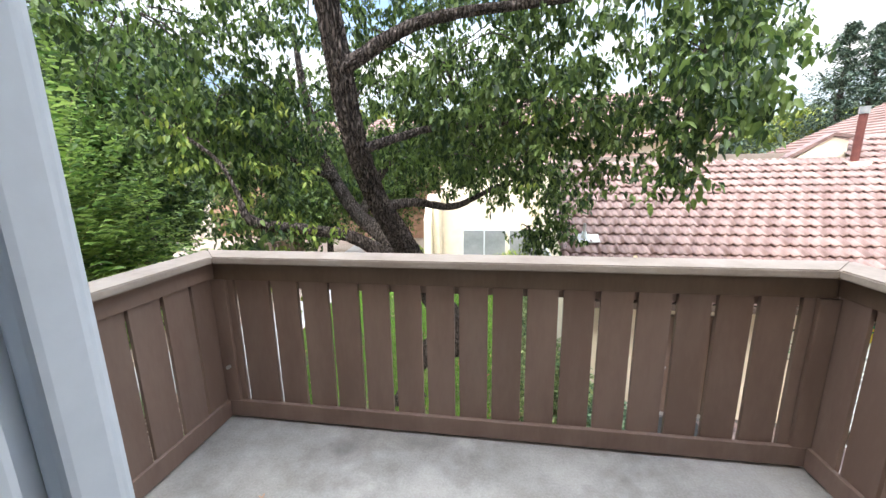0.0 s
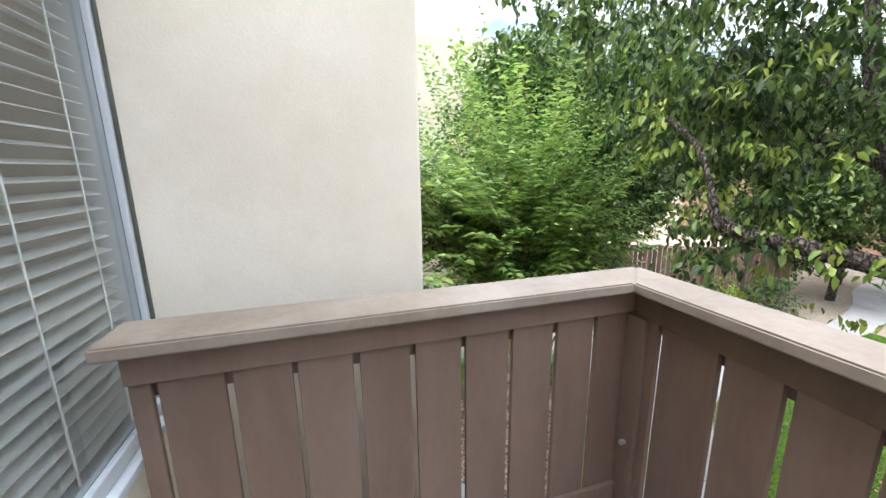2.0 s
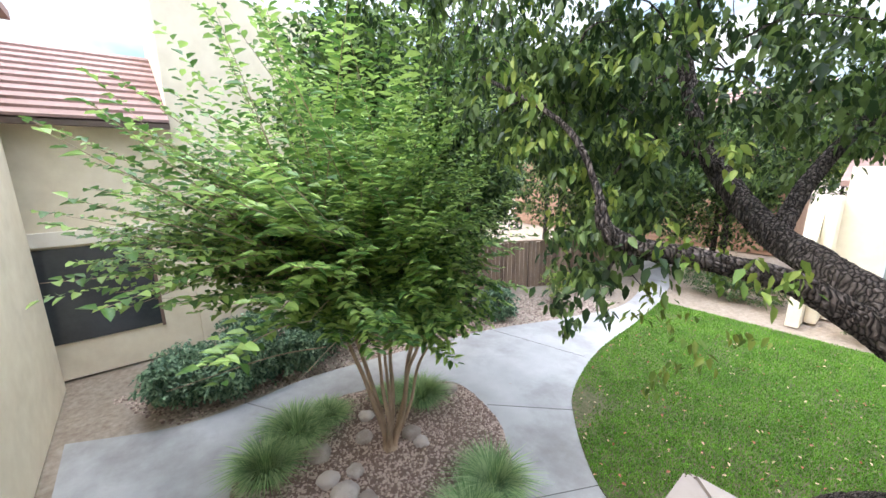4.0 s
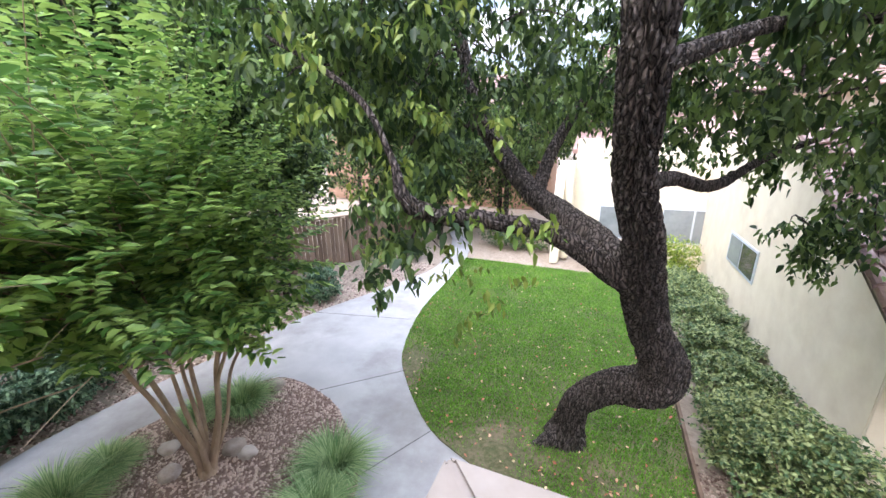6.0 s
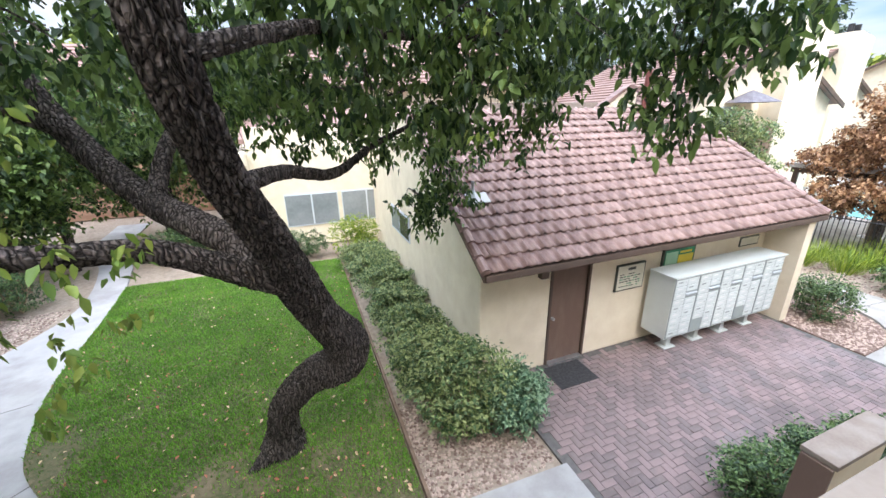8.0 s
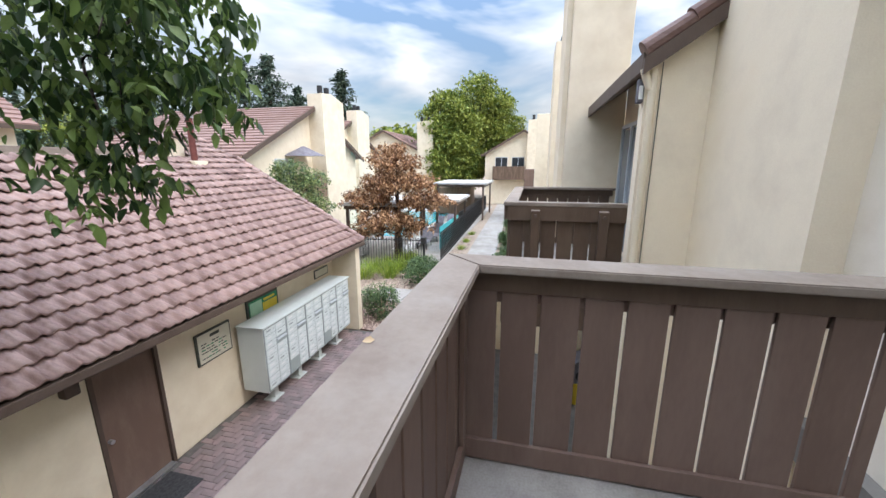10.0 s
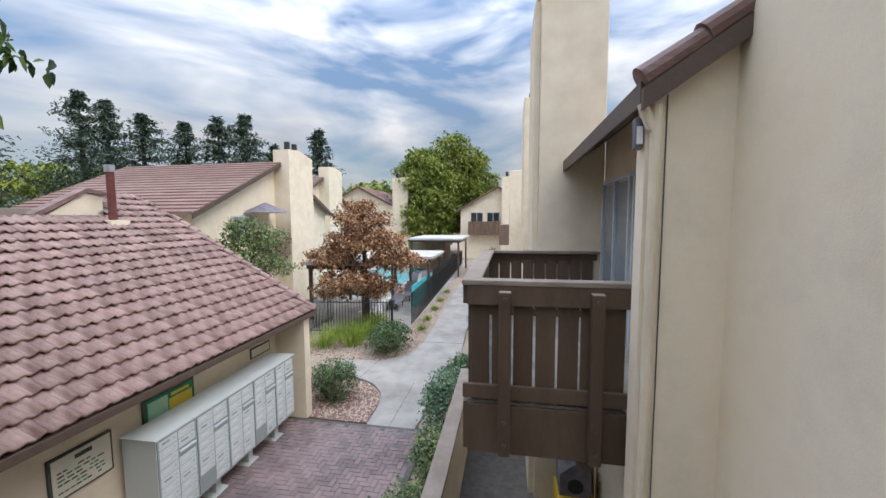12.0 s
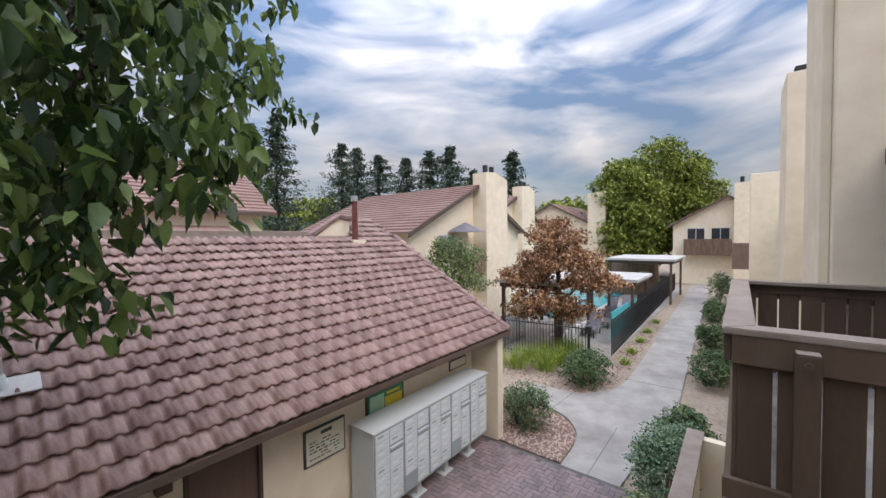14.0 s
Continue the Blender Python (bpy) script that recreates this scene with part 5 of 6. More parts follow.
stones("gravel", island, 16000, 0.026, GRAVEL, 33, G + 0.037, "reddish brown gravel stones")
stones("gravel", bed2, 3500, 0.028, GRAVEL, 34, G - 0.012, "tan gravel stones")
stones("gravel", [(-11.5, 0.5), (-9.6, 1.5), (-9.6, 4.2), (-9.2, 6.8), (-8.6, 9.2), (-7.4, 12), (-7.2, 14), (-9, 14), (-11.5, 9)], 9000, 0.03, GRAVEL, 35, G - 0.062, "bark chips and stones beside the path")
stones("gravel", [(0.0, 5.2), (1.9, 5.2), (1.9, 6.2), (1.5, 7.2), (0.0, 7.2)], 2500, 0.025, GRAVEL, 36, G - 0.062, "small stones under the hedge")
stones("gravel", [(12.0, 5.0), (14.2, 5.0), (24.0, 5.2), (24.0, 6.2), (13.0, 9.0), (12.9, 6.0)], 3000, 0.035, GRAVEL, 37, G - 0.062, "tan gravel beside the walk")


def boulder(x, y, r, seed):
    bm = bmesh.new()
    bmesh.ops.create_icosphere(bm, subdivisions=3, radius=r)
    for v in bm.verts:
        v.co *= 1 + 0.28 * noise.noise(v.co * (1.6 / r) + Vector((seed, 0, 0)))
        v.co.z *= 0.62
    bmesh.ops.translate(bm, vec=(x, y, G + 0.03 + r * 0.3), verts=bm.verts[:])
    tagged(part("rock", bm, ROCK, smooth=True), "rounded tan garden rock in the gravel bed", "rock", "garden rocks")


for k, (x, y, r) in enumerate([(-7.0, 6.1, 0.17), (-6.87, 4.05, 0.15), (-6.42, 4.75, 0.17), (-6.15, 4.75, 0.13), (-7.0, 3.3, 0.2), (-6.4, 3.2, 0.16), (-6.0, 3.3, 0.2), (-5.7, 3.5, 0.14), (-6.3, 3.6, 0.13), (-5.5, 3.1, 0.18), (-7.35, 4.35, 0.14)]):
    boulder(x, y, r, k * 3.1)
setting("lawn_edging", bx(-0.02, 0.03, 5.15, 14.9, G - 0.05, G + 0.06, 0.006), WOOD_FENCE, "thin wooden lawn edging board", "edging")
setting("bed_edging", bx(-10.7, -9.75, 6.6, 6.68, G - 0.05, G + 0.1, 0.006), WOOD_FENCE, "wooden bed edging", "edging")
fl = np.random.default_rng(40)
fx, fy = fl.uniform(-6.2, 0, 700), 5.3 + 9 * fl.uniform(0, 1, 700) ** 2.0
k = inside(lawn_poly, fx, fy)
tagged(leaves("fallen_leaves", np.stack([fx[k], fy[k], np.full(k.sum(), G + 0.06)], 1), LEAF_DEAD, None, 0.06, 41, 0.0, 0.6), "dry pink and tan leaves scattered on the lawn", "leaves", kind="stuff")
for k, (x, y, z) in enumerate([(0.75, 2.08, 1.076), (-1.05, 1.45, 0.006), (-0.1, 1.55, 0.006), (-1.2, 1.15, 0.006), (-3.69, 5.66, G + 0.006), (-6.4, 7.3, G + 0.006)]):
    tagged(leaves("fallen_leaf", np.array([[x, y, z]]), LEAF_DEAD, None, 0.045, 60 + k, 0.05, 0.6), "single dry reddish leaf lying on concrete", "leaf")

# ---- fence and buildings around the garden ----
fence = thing("fence", -10.6, 12.5, G, "weathered brown board fence beside the garden path", "fence", kind="structure")
fd = Vector((3.6, 6.2, 0)).normalized()
fm = Matrix.Translation((-12.8, 8.8, G)) @ Matrix.Rotation(math.atan2(fd.y, fd.x), 4, "Z")
for i in range(50):
    part("board", bx(i * 0.16, i * 0.16 + 0.145, -0.01, 0.01, 0.0, 1.78 + 0.015 * math.sin(i * 2.1), 0.003, m=fm), WOOD_FENCE, fence)
for i in range(4):
    part("post", bx(i * 2.4, i * 2.4 + 0.1, -0.11, -0.012, 0.0, 1.85, 0.006, m=fm), WOOD_FENCE, fence)
part("rail", bx(-0.1, 8.1, -0.06, 0.06, 1.8, 1.84, 0.004, m=fm), WOOD_FENCE, fence)


def window_unit(parent, x, y, z, w, h, axis, out=0.03, mat=None):
    """A framed two-pane window on a wall that faces -axis."""
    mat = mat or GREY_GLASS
    if axis == "y":
        f = part("window", bx(x - w / 2, x + w / 2, y - out, y + 0.02, z - h / 2, z + h / 2, 0.004), WHITE, parent)
        for s in (-1, 1):
            part("pane", bx(x + s * w / 4 - w / 4 + 0.03, x + s * w / 4 + w / 4 - 0.03, y - out - 0.006, y - out + 0.001, z - h / 2 + 0.05, z + h / 2 - 0.05), mat, f)
    else:
        f = part("window", bx(x - out, x + 0.02, y - w / 2, y + w / 2, z - h / 2, z + h / 2, 0.004), WHITE, parent)
        for s in (-1, 1):
            part("pane", bx(x - out - 0.006, x - out + 0.001, y + s * w / 4 - w / 4 + 0.03, y + s * w / 4 + w / 4 - 0.03, z - h / 2 + 0.05, z + h / 2 - 0.05), mat, f)


nbld = thing("apartment_building", -1.0, 18.0, G, "cream stucco building with slanted parapets behind the lawn", "building")
part("wall", bx(-2.6, 3.5, 17.0, 17.3, G, 1.3), STUCCO, nbld)
part("wall", bx(-2.9, -2.6, 16.2, 17.3, G, 0.5, 0.1), STUCCO, nbld)
part("buttress", profile_x([(17.0, G), (15.6, G), (15.8, -0.6), (16.4, 0.2), (17.0, 0.5)], -3.2, -2.9), STUCCO, nbld)
part("buttress", profile_x([(17.0, G), (15.6, G), (15.8, -0.4), (16.4, 0.4), (17.0, 0.9)], 1.75, 2.05), STUCCO, nbld)
for x in (-0.65, 1.45):
    window_unit(nbld, x, 17.0, -1.75, 1.95, 1.25, "y")
big = thing("apartment_building", 6.0, 24.0, G, "two-storey cream building with a large clay tile roof", "building")
part("wall", bx(-2.0, 11.2, 22.0, 30.0, G, 3.0), STUCCO, big)
part("lower_roof", profile_x([(17.2, 0.9), (22.0, 2.3), (22.0, 2.1), (17.2, 0.75)], -2.8, 9.5), TILE_FAR, big)


def tiled_slope(name, parent, x0, x1, y0, z0, y1, z1, mat=TILE_FAR, course=0.35, axis="x"):
    """A roof slope of overlapping courses between an eave and a ridge."""
    n = max(2, int(math.hypot(y1 - y0, z1 - z0) / course))
    top = []
    for i in range(n):
        a, b = i / n, (i + 1) / n
        top += [(y0 + (y1 - y0) * a, z0 + (z1 - z0) * a + 0.09), (y0 + (y1 - y0) * b, z0 + (z1 - z0) * b + 0.03)]
    outline = [(y0, z0)] + top + [(y1, z1)]
    return part(name, (profile_x if axis == "x" else profile_y)(outline, x0, x1), mat, parent)


tiled_slope("roof", big, -2.6, 11.7, 21.4, 3.0, 26.0, 6.0)
tiled_slope("roof", big, -2.6, 11.7, 30.6, 3.0, 26.0, 6.0)
part("fascia", bx(-2.6, 11.7, 21.36, 21.4, 2.85, 3.02), DARK_TRIM, big)
part("gable", profile_x([(22.0, 2.8), (30.0, 2.8), (26.0, 5.8)], 11.0, 11.2), STUCCO, big)

wb = thing("apartment_building", -13.5, 2.0, G, "cream apartment wing with a tile roof and dark windows", "building")
part("wall", bx(-17.0, -13.0, -6.0, 2.45, G, 2.5), STUCCO, wb)
part("wall", bx(-17.0, -12.9, 2.45, 7.2, G, 5.6, 0.02), STUCCO, wb, "tall pale stucco block beside the roof")
tiled_slope("roof", wb, -6.5, 2.44, -12.5, 2.5, -16.0, 4.6, axis="y")
part("fascia", bx(-12.56, -12.5, -6.5, 2.44, 2.38, 2.54, 0.01), DARK_TRIM, wb)
part("window", bx(-13.01, -12.96, -0.6, 1.65, -2.3, -0.15, 0.01), DARK_GLASS, wb)
part("window_frame", bx(-12.98, -12.93, 1.65, 1.72, -2.35, -0.1, 0.005), BROWN, wb)
part("band", bx(-13.0, -12.9, -0.6, 1.85, -0.09, 0.22, 0.01), STUCCO_PALE, wb)

nw_ = thing("apartment_building", -10.0, 24.0, G, "brown-trimmed cream building far behind the trees", "building")
part("wall", bx(-22.0, -5.0, 26.0, 32.0, G, 3.0), SIDING, nw_)
for i in range(16):
    part("siding_board", bx(-21.9, -5.1, 25.96, 25.998, G + 0.2 + i * 0.38, G + 0.54 + i * 0.38, 0.008), SIDING, nw_)
part("balcony", bx(-8.0, -5.5, 25.0, 26.0, -0.4, 0.9, 0.02), WOOD_FENCE, nw_)
tiled_slope("roof", nw_, -22.5, -4.5, 25.4, 3.0, 29.0, 5.4)


def gable_house(label, x, y0, y1, ze, zr, depth, chimney=None, wins=()):
    """A house whose gable end faces the walk (-x), roof ridge running away along x."""
    h = thing("apartment_building", x, (y0 + y1) / 2, G, label, "building")
    ym = (y0 + y1) / 2
    part("wall", profile_x([(y0, G), (y1, G), (y1, ze), (ym, zr - 0.1), (y0, ze)], x, x + depth), STUCCO, h)
    for ya in (y0 - 0.5, y1 + 0.5):
        zz = ze - (0.5) * (zr - ze) / ((y1 - y0) / 2)
        tiled_slope("roof", h, x - 0.4, x + depth + 0.4, ya, zz, ym, zr)
        part("barge_board", profile_x([(ya, zz - 0.18), (ya, zz), (ym, zr), (ym, zr - 0.18)], x - 0.44, x - 0.36), DARK_TRIM, h)
    if chimney:
        cy, w, top = chimney
        c = part("chimney", profile_x([(cy - w / 2, G), (cy + w / 2, G), (cy + w / 2, top), (cy - w / 2, top + 0.15)], x - 0.9, x + 0.3), STUCCO, h)
        for k in (-0.2, 0.25):
            part("flue", cyl(x - 0.3, cy + k * w, top, top + 0.6, 0.16, 10), BLACK, c)
    for (wy, wz, ww, wh) in wins:
        window_unit(h, x, wy, wz, ww, wh, "x", mat=DARK_GLASS)
    return h


def cross_house(label, xa, ze, zr, half, y0, depth, chimney_top, wins=()):
    """A house with its gable end facing the garden (-y) and its ridge running away along y at xa."""
    h = thing("apartment_building", xa, y0, G, label, "building")
    part("wall", profile_y([(xa - half, G), (xa + half, G), (xa + half, ze), (xa, zr - 0.1), (xa - half, ze)], y0, y0 + depth), STUCCO, h)
    for s_ in (-1, 1):
        xe, zz = xa + s_ * (half + 0.5), ze - 0.5 * (zr - ze) / half
        tiled_slope("roof", h, y0 - 0.4, y0 + depth + 0.4, xe, zz, xa, zr, axis="y")
        part("barge_board", profile_y([(xe, zz - 0.2), (xe, zz + 0.02), (xa, zr + 0.02), (xa, zr - 0.2)], y0 - 0.45, y0 - 0.38), DARK_TRIM, h)
    c = part("chimney", profile_y([(xa - 0.1, G), (xa + 2.3, G), (xa + 2.3, chimney_top - 0.3), (xa + 0.9, chimney_top), (xa - 0.1, chimney_top - 0.1)], y0 - 0.9, y0), STUCCO, h)
    for k in (0.5, 1.2):
        part("flue", cyl(xa + k, y0 - 0.45, chimney_top - 0.1, chimney_top + 0.4, 0.15, 10), BLACK, c)
    for (wx, wz, ww, wh) in wins:
        window_unit(h, wx, y0, wz, ww, wh, "y", mat=GREY_GLASS)
    return h


E1 = cross_house("cream stucco apartment house with a clay tile gable roof and chimney", 19.6, 2.05, 4.6, 5.4, 14.0, 9.0, 5.35, ((17.0, 1.2, 1.5, 1.1),))
part("side_window", bx(14.12, 14.22, 15.5, 17.2, 0.7, 1.7, 0.01), GREY_GLASS, E1)
part("balcony", bx(17.6, 19.4, 13.1, 14.0, -0.3, 0.9, 0.02), WOOD_FENCE, E1)
part("umbrella", tube([(18.0, 13.5, 1.9, 1.1), (18.0, 13.5, 2.4, 0.05)], 10), FABRIC, E1, "grey patio umbrella")
E2 = cross_house("further cream apartment house with a clay tile roof", 30.0, 2.5, 5.0, 5.4, 17.0, 9.0, 5.9)
E3 = gable_house("distant cream apartment house with a clay tile roof and chimneys", 46.0, 14.5, 26.0, 2.6, 5.6, 10.0, (14.6, 1.9, 6.4))
E4 = gable_house("far cream apartment house with a wooden balcony", 45.0, -1.5, 7.2, 2.7, 5.2, 10.0, (1.3, 2.2, 6.2), ((5.3, 1.7, 1.4, 1.1), (3.4, 1.7, 1.4, 1.1)))
part("balcony", bx(43.9, 45.0, 2.6, 6.2, -0.3, 1.2, 0.03), WOOD_FENCE, E4)
E5 = thing("apartment_building", 30.0, 1.6, G, "brown boarded balcony projecting from the far apartments", "building")
part("balcony", bx(29.0, 31.0, 0.2, 2.3, -0.4, 1.1, 0.03), BROWN, E5)
part("wall", bx(28.0, 40.0, -1.0, 0.5, G, 2.4), STUCCO, E5)
part("chimney", bx(24.0, 25.4, 0.2, 1.6, G, 4.4, 0.03), STUCCO, E5)

for k, (x, y, wd, dp, z) in enumerate([(19.5, 9.5, 3.2, 5.0, -0.55), (24.0, 7.2, 2.6, 4.0, -0.75), (34.0, 7.6, 4.5, 6.0, -0.2)]):
    sh = thing("shade_shelter", x, y, G, "open pool shelter with a pale flat roof on dark posts", "shelter", "pool shelters")
    part("roof", bx(x - dp / 2, x + dp / 2, y - wd / 2, y + wd / 2, z, z + 0.16, 0.02), ROOF_WHITE, sh)
    part("beam", bx(x - dp / 2 + 0.2, x + dp / 2 - 0.2, y - wd / 2 + 0.15, y + wd / 2 - 0.15, z - 0.2, z - 0.01), DARK_TRIM, sh)
    for sx in (-1, 1):
        for sy in (-1, 1):
            part("post", bx(x + sx * (dp / 2 - 0.3) - 0.07, x + sx * (dp / 2 - 0.3) + 0.07, y + sy * (wd / 2 - 0.3) - 0.07, y + sy * (wd / 2 - 0.3) + 0.07, G, z - 0.2), DARK_TRIM, sh)
pool = setting("pool_water", bx(23.0, 36.0, 9.4, 14.0, G - 0.3, G - 0.02), WATER, "turquoise swimming pool water", "water")
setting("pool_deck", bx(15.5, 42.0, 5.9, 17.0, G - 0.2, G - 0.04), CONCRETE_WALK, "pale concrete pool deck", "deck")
pf = thing("pool_fence", 20.0, 6.2, G, "black metal picket fence around the pool", "fence", kind="structure")
bars = bmesh.new()
for (xa, ya, xb, yb) in ((17.5, 9.8, 15.2, 9.8), (15.2, 9.8, 15.6, 6.4), (17.2, 5.9, 40.0, 6.4)):
    n = int(math.hypot(xb - xa, yb - ya) / 0.12)
    for i in range(n + 1):
        x, y = xa + (xb - xa) * i / n, ya + (yb - ya) * i / n
        bx(x - 0.009, x + 0.009, y - 0.009, y + 0.009, G, G + 1.45, bm=bars)
    for z in (0.15, 1.35):
        tube([(xa, ya, G + z, 0.02), (xb, yb, G + z, 0.02)], 4, bm=bars)
part("pickets", bars, BLACK, pf)["kind"] = "stuff"
part("screen", bx(19.0, 24.0, 6.35, 6.39, G + 0.2, G + 1.4), AQUA, pf, "aqua windscreen")
part("screen", bx(25.2, 39.0, 6.5, 6.54, G + 0.05, G + 1.4), BLACK, pf, "black mesh screen")
for k, x in enumerate((15.0,)):
    ll = thing("path_lamp", x, 6.1, G, "dark post lamp beside the concrete walk", "lamp")
    part("post", cyl(x, 6.1, G, G + 1.35, 0.05, 10), BLACK, ll)
    part("lantern", bx(x - 0.1, x + 0.1, 6.0, 6.2, G + 1.35, G + 1.6, 0.02), BLACK, ll)
ht = thing("pool_hut", 36.0, 8.6, G, "brown boarded pool hut with pale notices under the shelter", "hut")
part("wall", bx(35.0, 37.5, 7.3, 10.4, G, G + 2.5, 0.02), WOOD_FENCE, ht)
part("notice", bx(34.97, 34.995, 7.6, 8.3, G + 1.2, G + 1.9), ROOF_WHITE, ht)
part("notice", bx(34.97, 34.995, 8.7, 9.5, G + 1.0, G + 1.7), FABRIC, ht)
for k, (x, y) in enumerate(((20.5, 7.6), (21.6, 8.3), (22.6, 7.5), (26.0, 8.2), (27.2, 7.6))):
    lo_ = thing("sun_lounger", x, y, G - 0.04, "dark pool lounger on the concrete deck", "lounger", "pool loungers")
    part("seat", bx(x - 0.9, x + 0.3, y - 0.3, y + 0.3, G + 0.28, G + 0.34, 0.02), FABRIC, lo_)
    part("backrest", profile_y([(x + 0.3, G + 0.28), (x + 0.36, G + 0.28), (x + 0.8, G + 0.88), (x + 0.74, G + 0.92)], y - 0.3, y + 0.3), FABRIC, lo_)
    for sx in (-0.8, 0.25):
        for sy in (-0.26, 0.26):
            part("leg", bx(x + sx - 0.02, x + sx + 0.02, y + sy - 0.02, y + sy + 0.02, G - 0.04, G + 0.28), BLACK, lo_)
ch_ = thing("pool_chairs", 18.5, 8.2, G, "pale stacked pool chairs behind the fence", "chairs")
for k in range(5):
    part("seat", bx(17.3 + k * 0.75, 17.8 + k * 0.75, 8.0, 8.5, G + 0.4, G + 0.46, 0.02), BLIND, ch_)
    part("backrest", bx(17.75 + k * 0.75, 17.8 + k * 0.75, 8.0, 8.5, G + 0.46, G + 0.95, 0.02), BLIND, ch_)
    part("leg_frame", bx(17.3 + k * 0.75, 17.8 + k * 0.75, 8.02, 8.06, G - 0.04, G + 0.4), BLIND, ch_)


# ---- trees in the distance ----
def leafy_tree(name, label, x, y, blobs, mat, trunk_h, r, size, per, seed, spread=0.25, trunk=BARK):
    t = thing(name, x, y, G, label, "tree")
    part("trunk", tube([(x, y, G - 0.1, r), (x + 0.05, y, G + trunk_h * 0.5, r * 0.8), (x, y + 0.05, G + trunk_h, r * 0.5), (x, y, G + trunk_h * 1.5, r * 0.2)], 10, 5, 0.08, 6), trunk, t, smooth=True)
    rr = random.Random(seed)
    for b in blobs:
        part("limb", tube([(x, y, G + trunk_h * rr.uniform(0.5, 1.0), r * 0.45), ((x + b[0]) / 2, (y + b[1]) / 2, (G + trunk_h + b[2]) / 2, r * 0.3), (b[0], b[1], b[2], r * 0.1)], 6, 4), trunk, t)
    leaves("crown", clumps(seed, blobs, per, spread), mat, t, size, seed, 0.5, 0.6)
    return t


leafy_tree("maple_tree", "small spreading tree with red-brown autumn leaves", 17.2, 8.0, [(17.2, 8.0, 0.75, 1.7, 1.9, 0.5, 210), (17.0, 9.5, 0.0, 1.2, 1.3, 0.45, 120), (17.2, 6.7, -0.1, 1.3, 1.2, 0.4, 120), (17.0, 8.0, 1.6, 1.0, 1.2, 0.6, 120), (17.1, 8.3, 2.2, 0.6, 0.6, 0.4, 40), (16.3, 8.4, -0.9, 1.0, 1.5, 0.4, 110), (16.5, 9.3, -1.5, 0.8, 1.0, 0.3, 50), (16.6, 7.2, -1.3, 0.8, 0.8, 0.35, 50)], LEAF_MAPLE, 2.0, 0.13, 0.12, 24, 101, 0.22)
leafy_tree("olive_tree", "loose grey-green tree beyond the mail building", 15.0, 12.0, [(15.0, 12.4, 1.35, 0.7, 0.8, 0.5, 60), (15.0, 11.3, 0.9, 0.7, 0.7, 0.5, 55), (15.2, 13.2, 0.7, 0.6, 0.7, 0.5, 45), (14.9, 12.0, 0.1, 1.1, 1.2, 0.8, 110), (14.8, 10.9, -0.1, 0.6, 0.6, 0.5, 40), (15.0, 13.1, -0.4, 0.6, 0.7, 0.6, 45)], LEAF_HEDGE, 2.4, 0.12, 0.10, 20, 102, 0.22)
TALL = []
for (x, y, r, zb, zt, sd) in ((52.0, 9.8, 3.3, -1.0, 13.6, 1), (50.0, 12.9, 2.6, -1.5, 11.2, 2), (54.0, 6.9, 2.5, -0.5, 12.0, 3), (48.0, 10.8, 2.0, -2.0, 9.5, 4), (47.0, 12.6, 2.0, -2.5, 8.0, 6)):
    hz, zc = (zt - zb) / 2, (zt + zb) / 2
    bl = [(x, y, zc, r * 1.1, r * 1.1, hz, 900), (x, y, zc - hz * 0.3, r * 1.3, r * 1.3, hz * 0.65, 700)]
    for k in range(11):
        az_, u_ = k * 2.4 + sd, -0.75 + 1.6 * (k + 0.5) / 11
        w_ = math.sqrt(1 - min(u_, 0.95) ** 2) * r * 1.15
        bl.append((x + w_ * math.cos(az_), y + w_ * math.sin(az_), zc + hz * u_, r * 0.42, r * 0.42, r * 0.55, 70))
    leafy_tree("tall_tree", "tall full green tree with yellowing leaves far behind the pool", x, y, bl, LEAF_POPLAR, 6.0, 0.3, 0.33, 9, 110 + sd, 0.42)


def conifer(x, y, h, r, seed, zb=G):
    t = thing("conifer", x, y, zb, "tall dark evergreen conifer in the distance", "tree", "distant conifers")
    part("trunk", tube([(x, y, zb - 0.2, r * 0.09), (x, y, zb + h, 0.03)], 8), BARK, t)
    q = np.random.default_rng(seed)
    pts_ = []
    n = int(h * 8)
    for i in range(n):
        f = (i + 0.5) / n
        f = min(0.985, math.floor(f * h / 1.5) * 1.5 / h + 0.02 + q.uniform(0, 0.05))
        z = zb + h * (0.12 + 0.88 * f)
        L_ = 1.3 * r * (1 - f) ** 0.75 * q.uniform(0.3, 1.2) + 0.2
        a = q.uniform(0, 2 * np.pi)
        s = q.uniform(0.1, 1, 34)
        p_ = np.stack([x + np.cos(a) * L_ * s, y + np.sin(a) * L_ * s, z - 0.1 * L_ * s ** 1.5 + 0.16 * L_ * s], 1) + q.normal(0, 0.2, (34, 3))
        pts_.append(p_)
    leaves("needles", np.concatenate(pts_), LEAF_CONIFER, t, 0.62, seed, 0.15, 0.4)


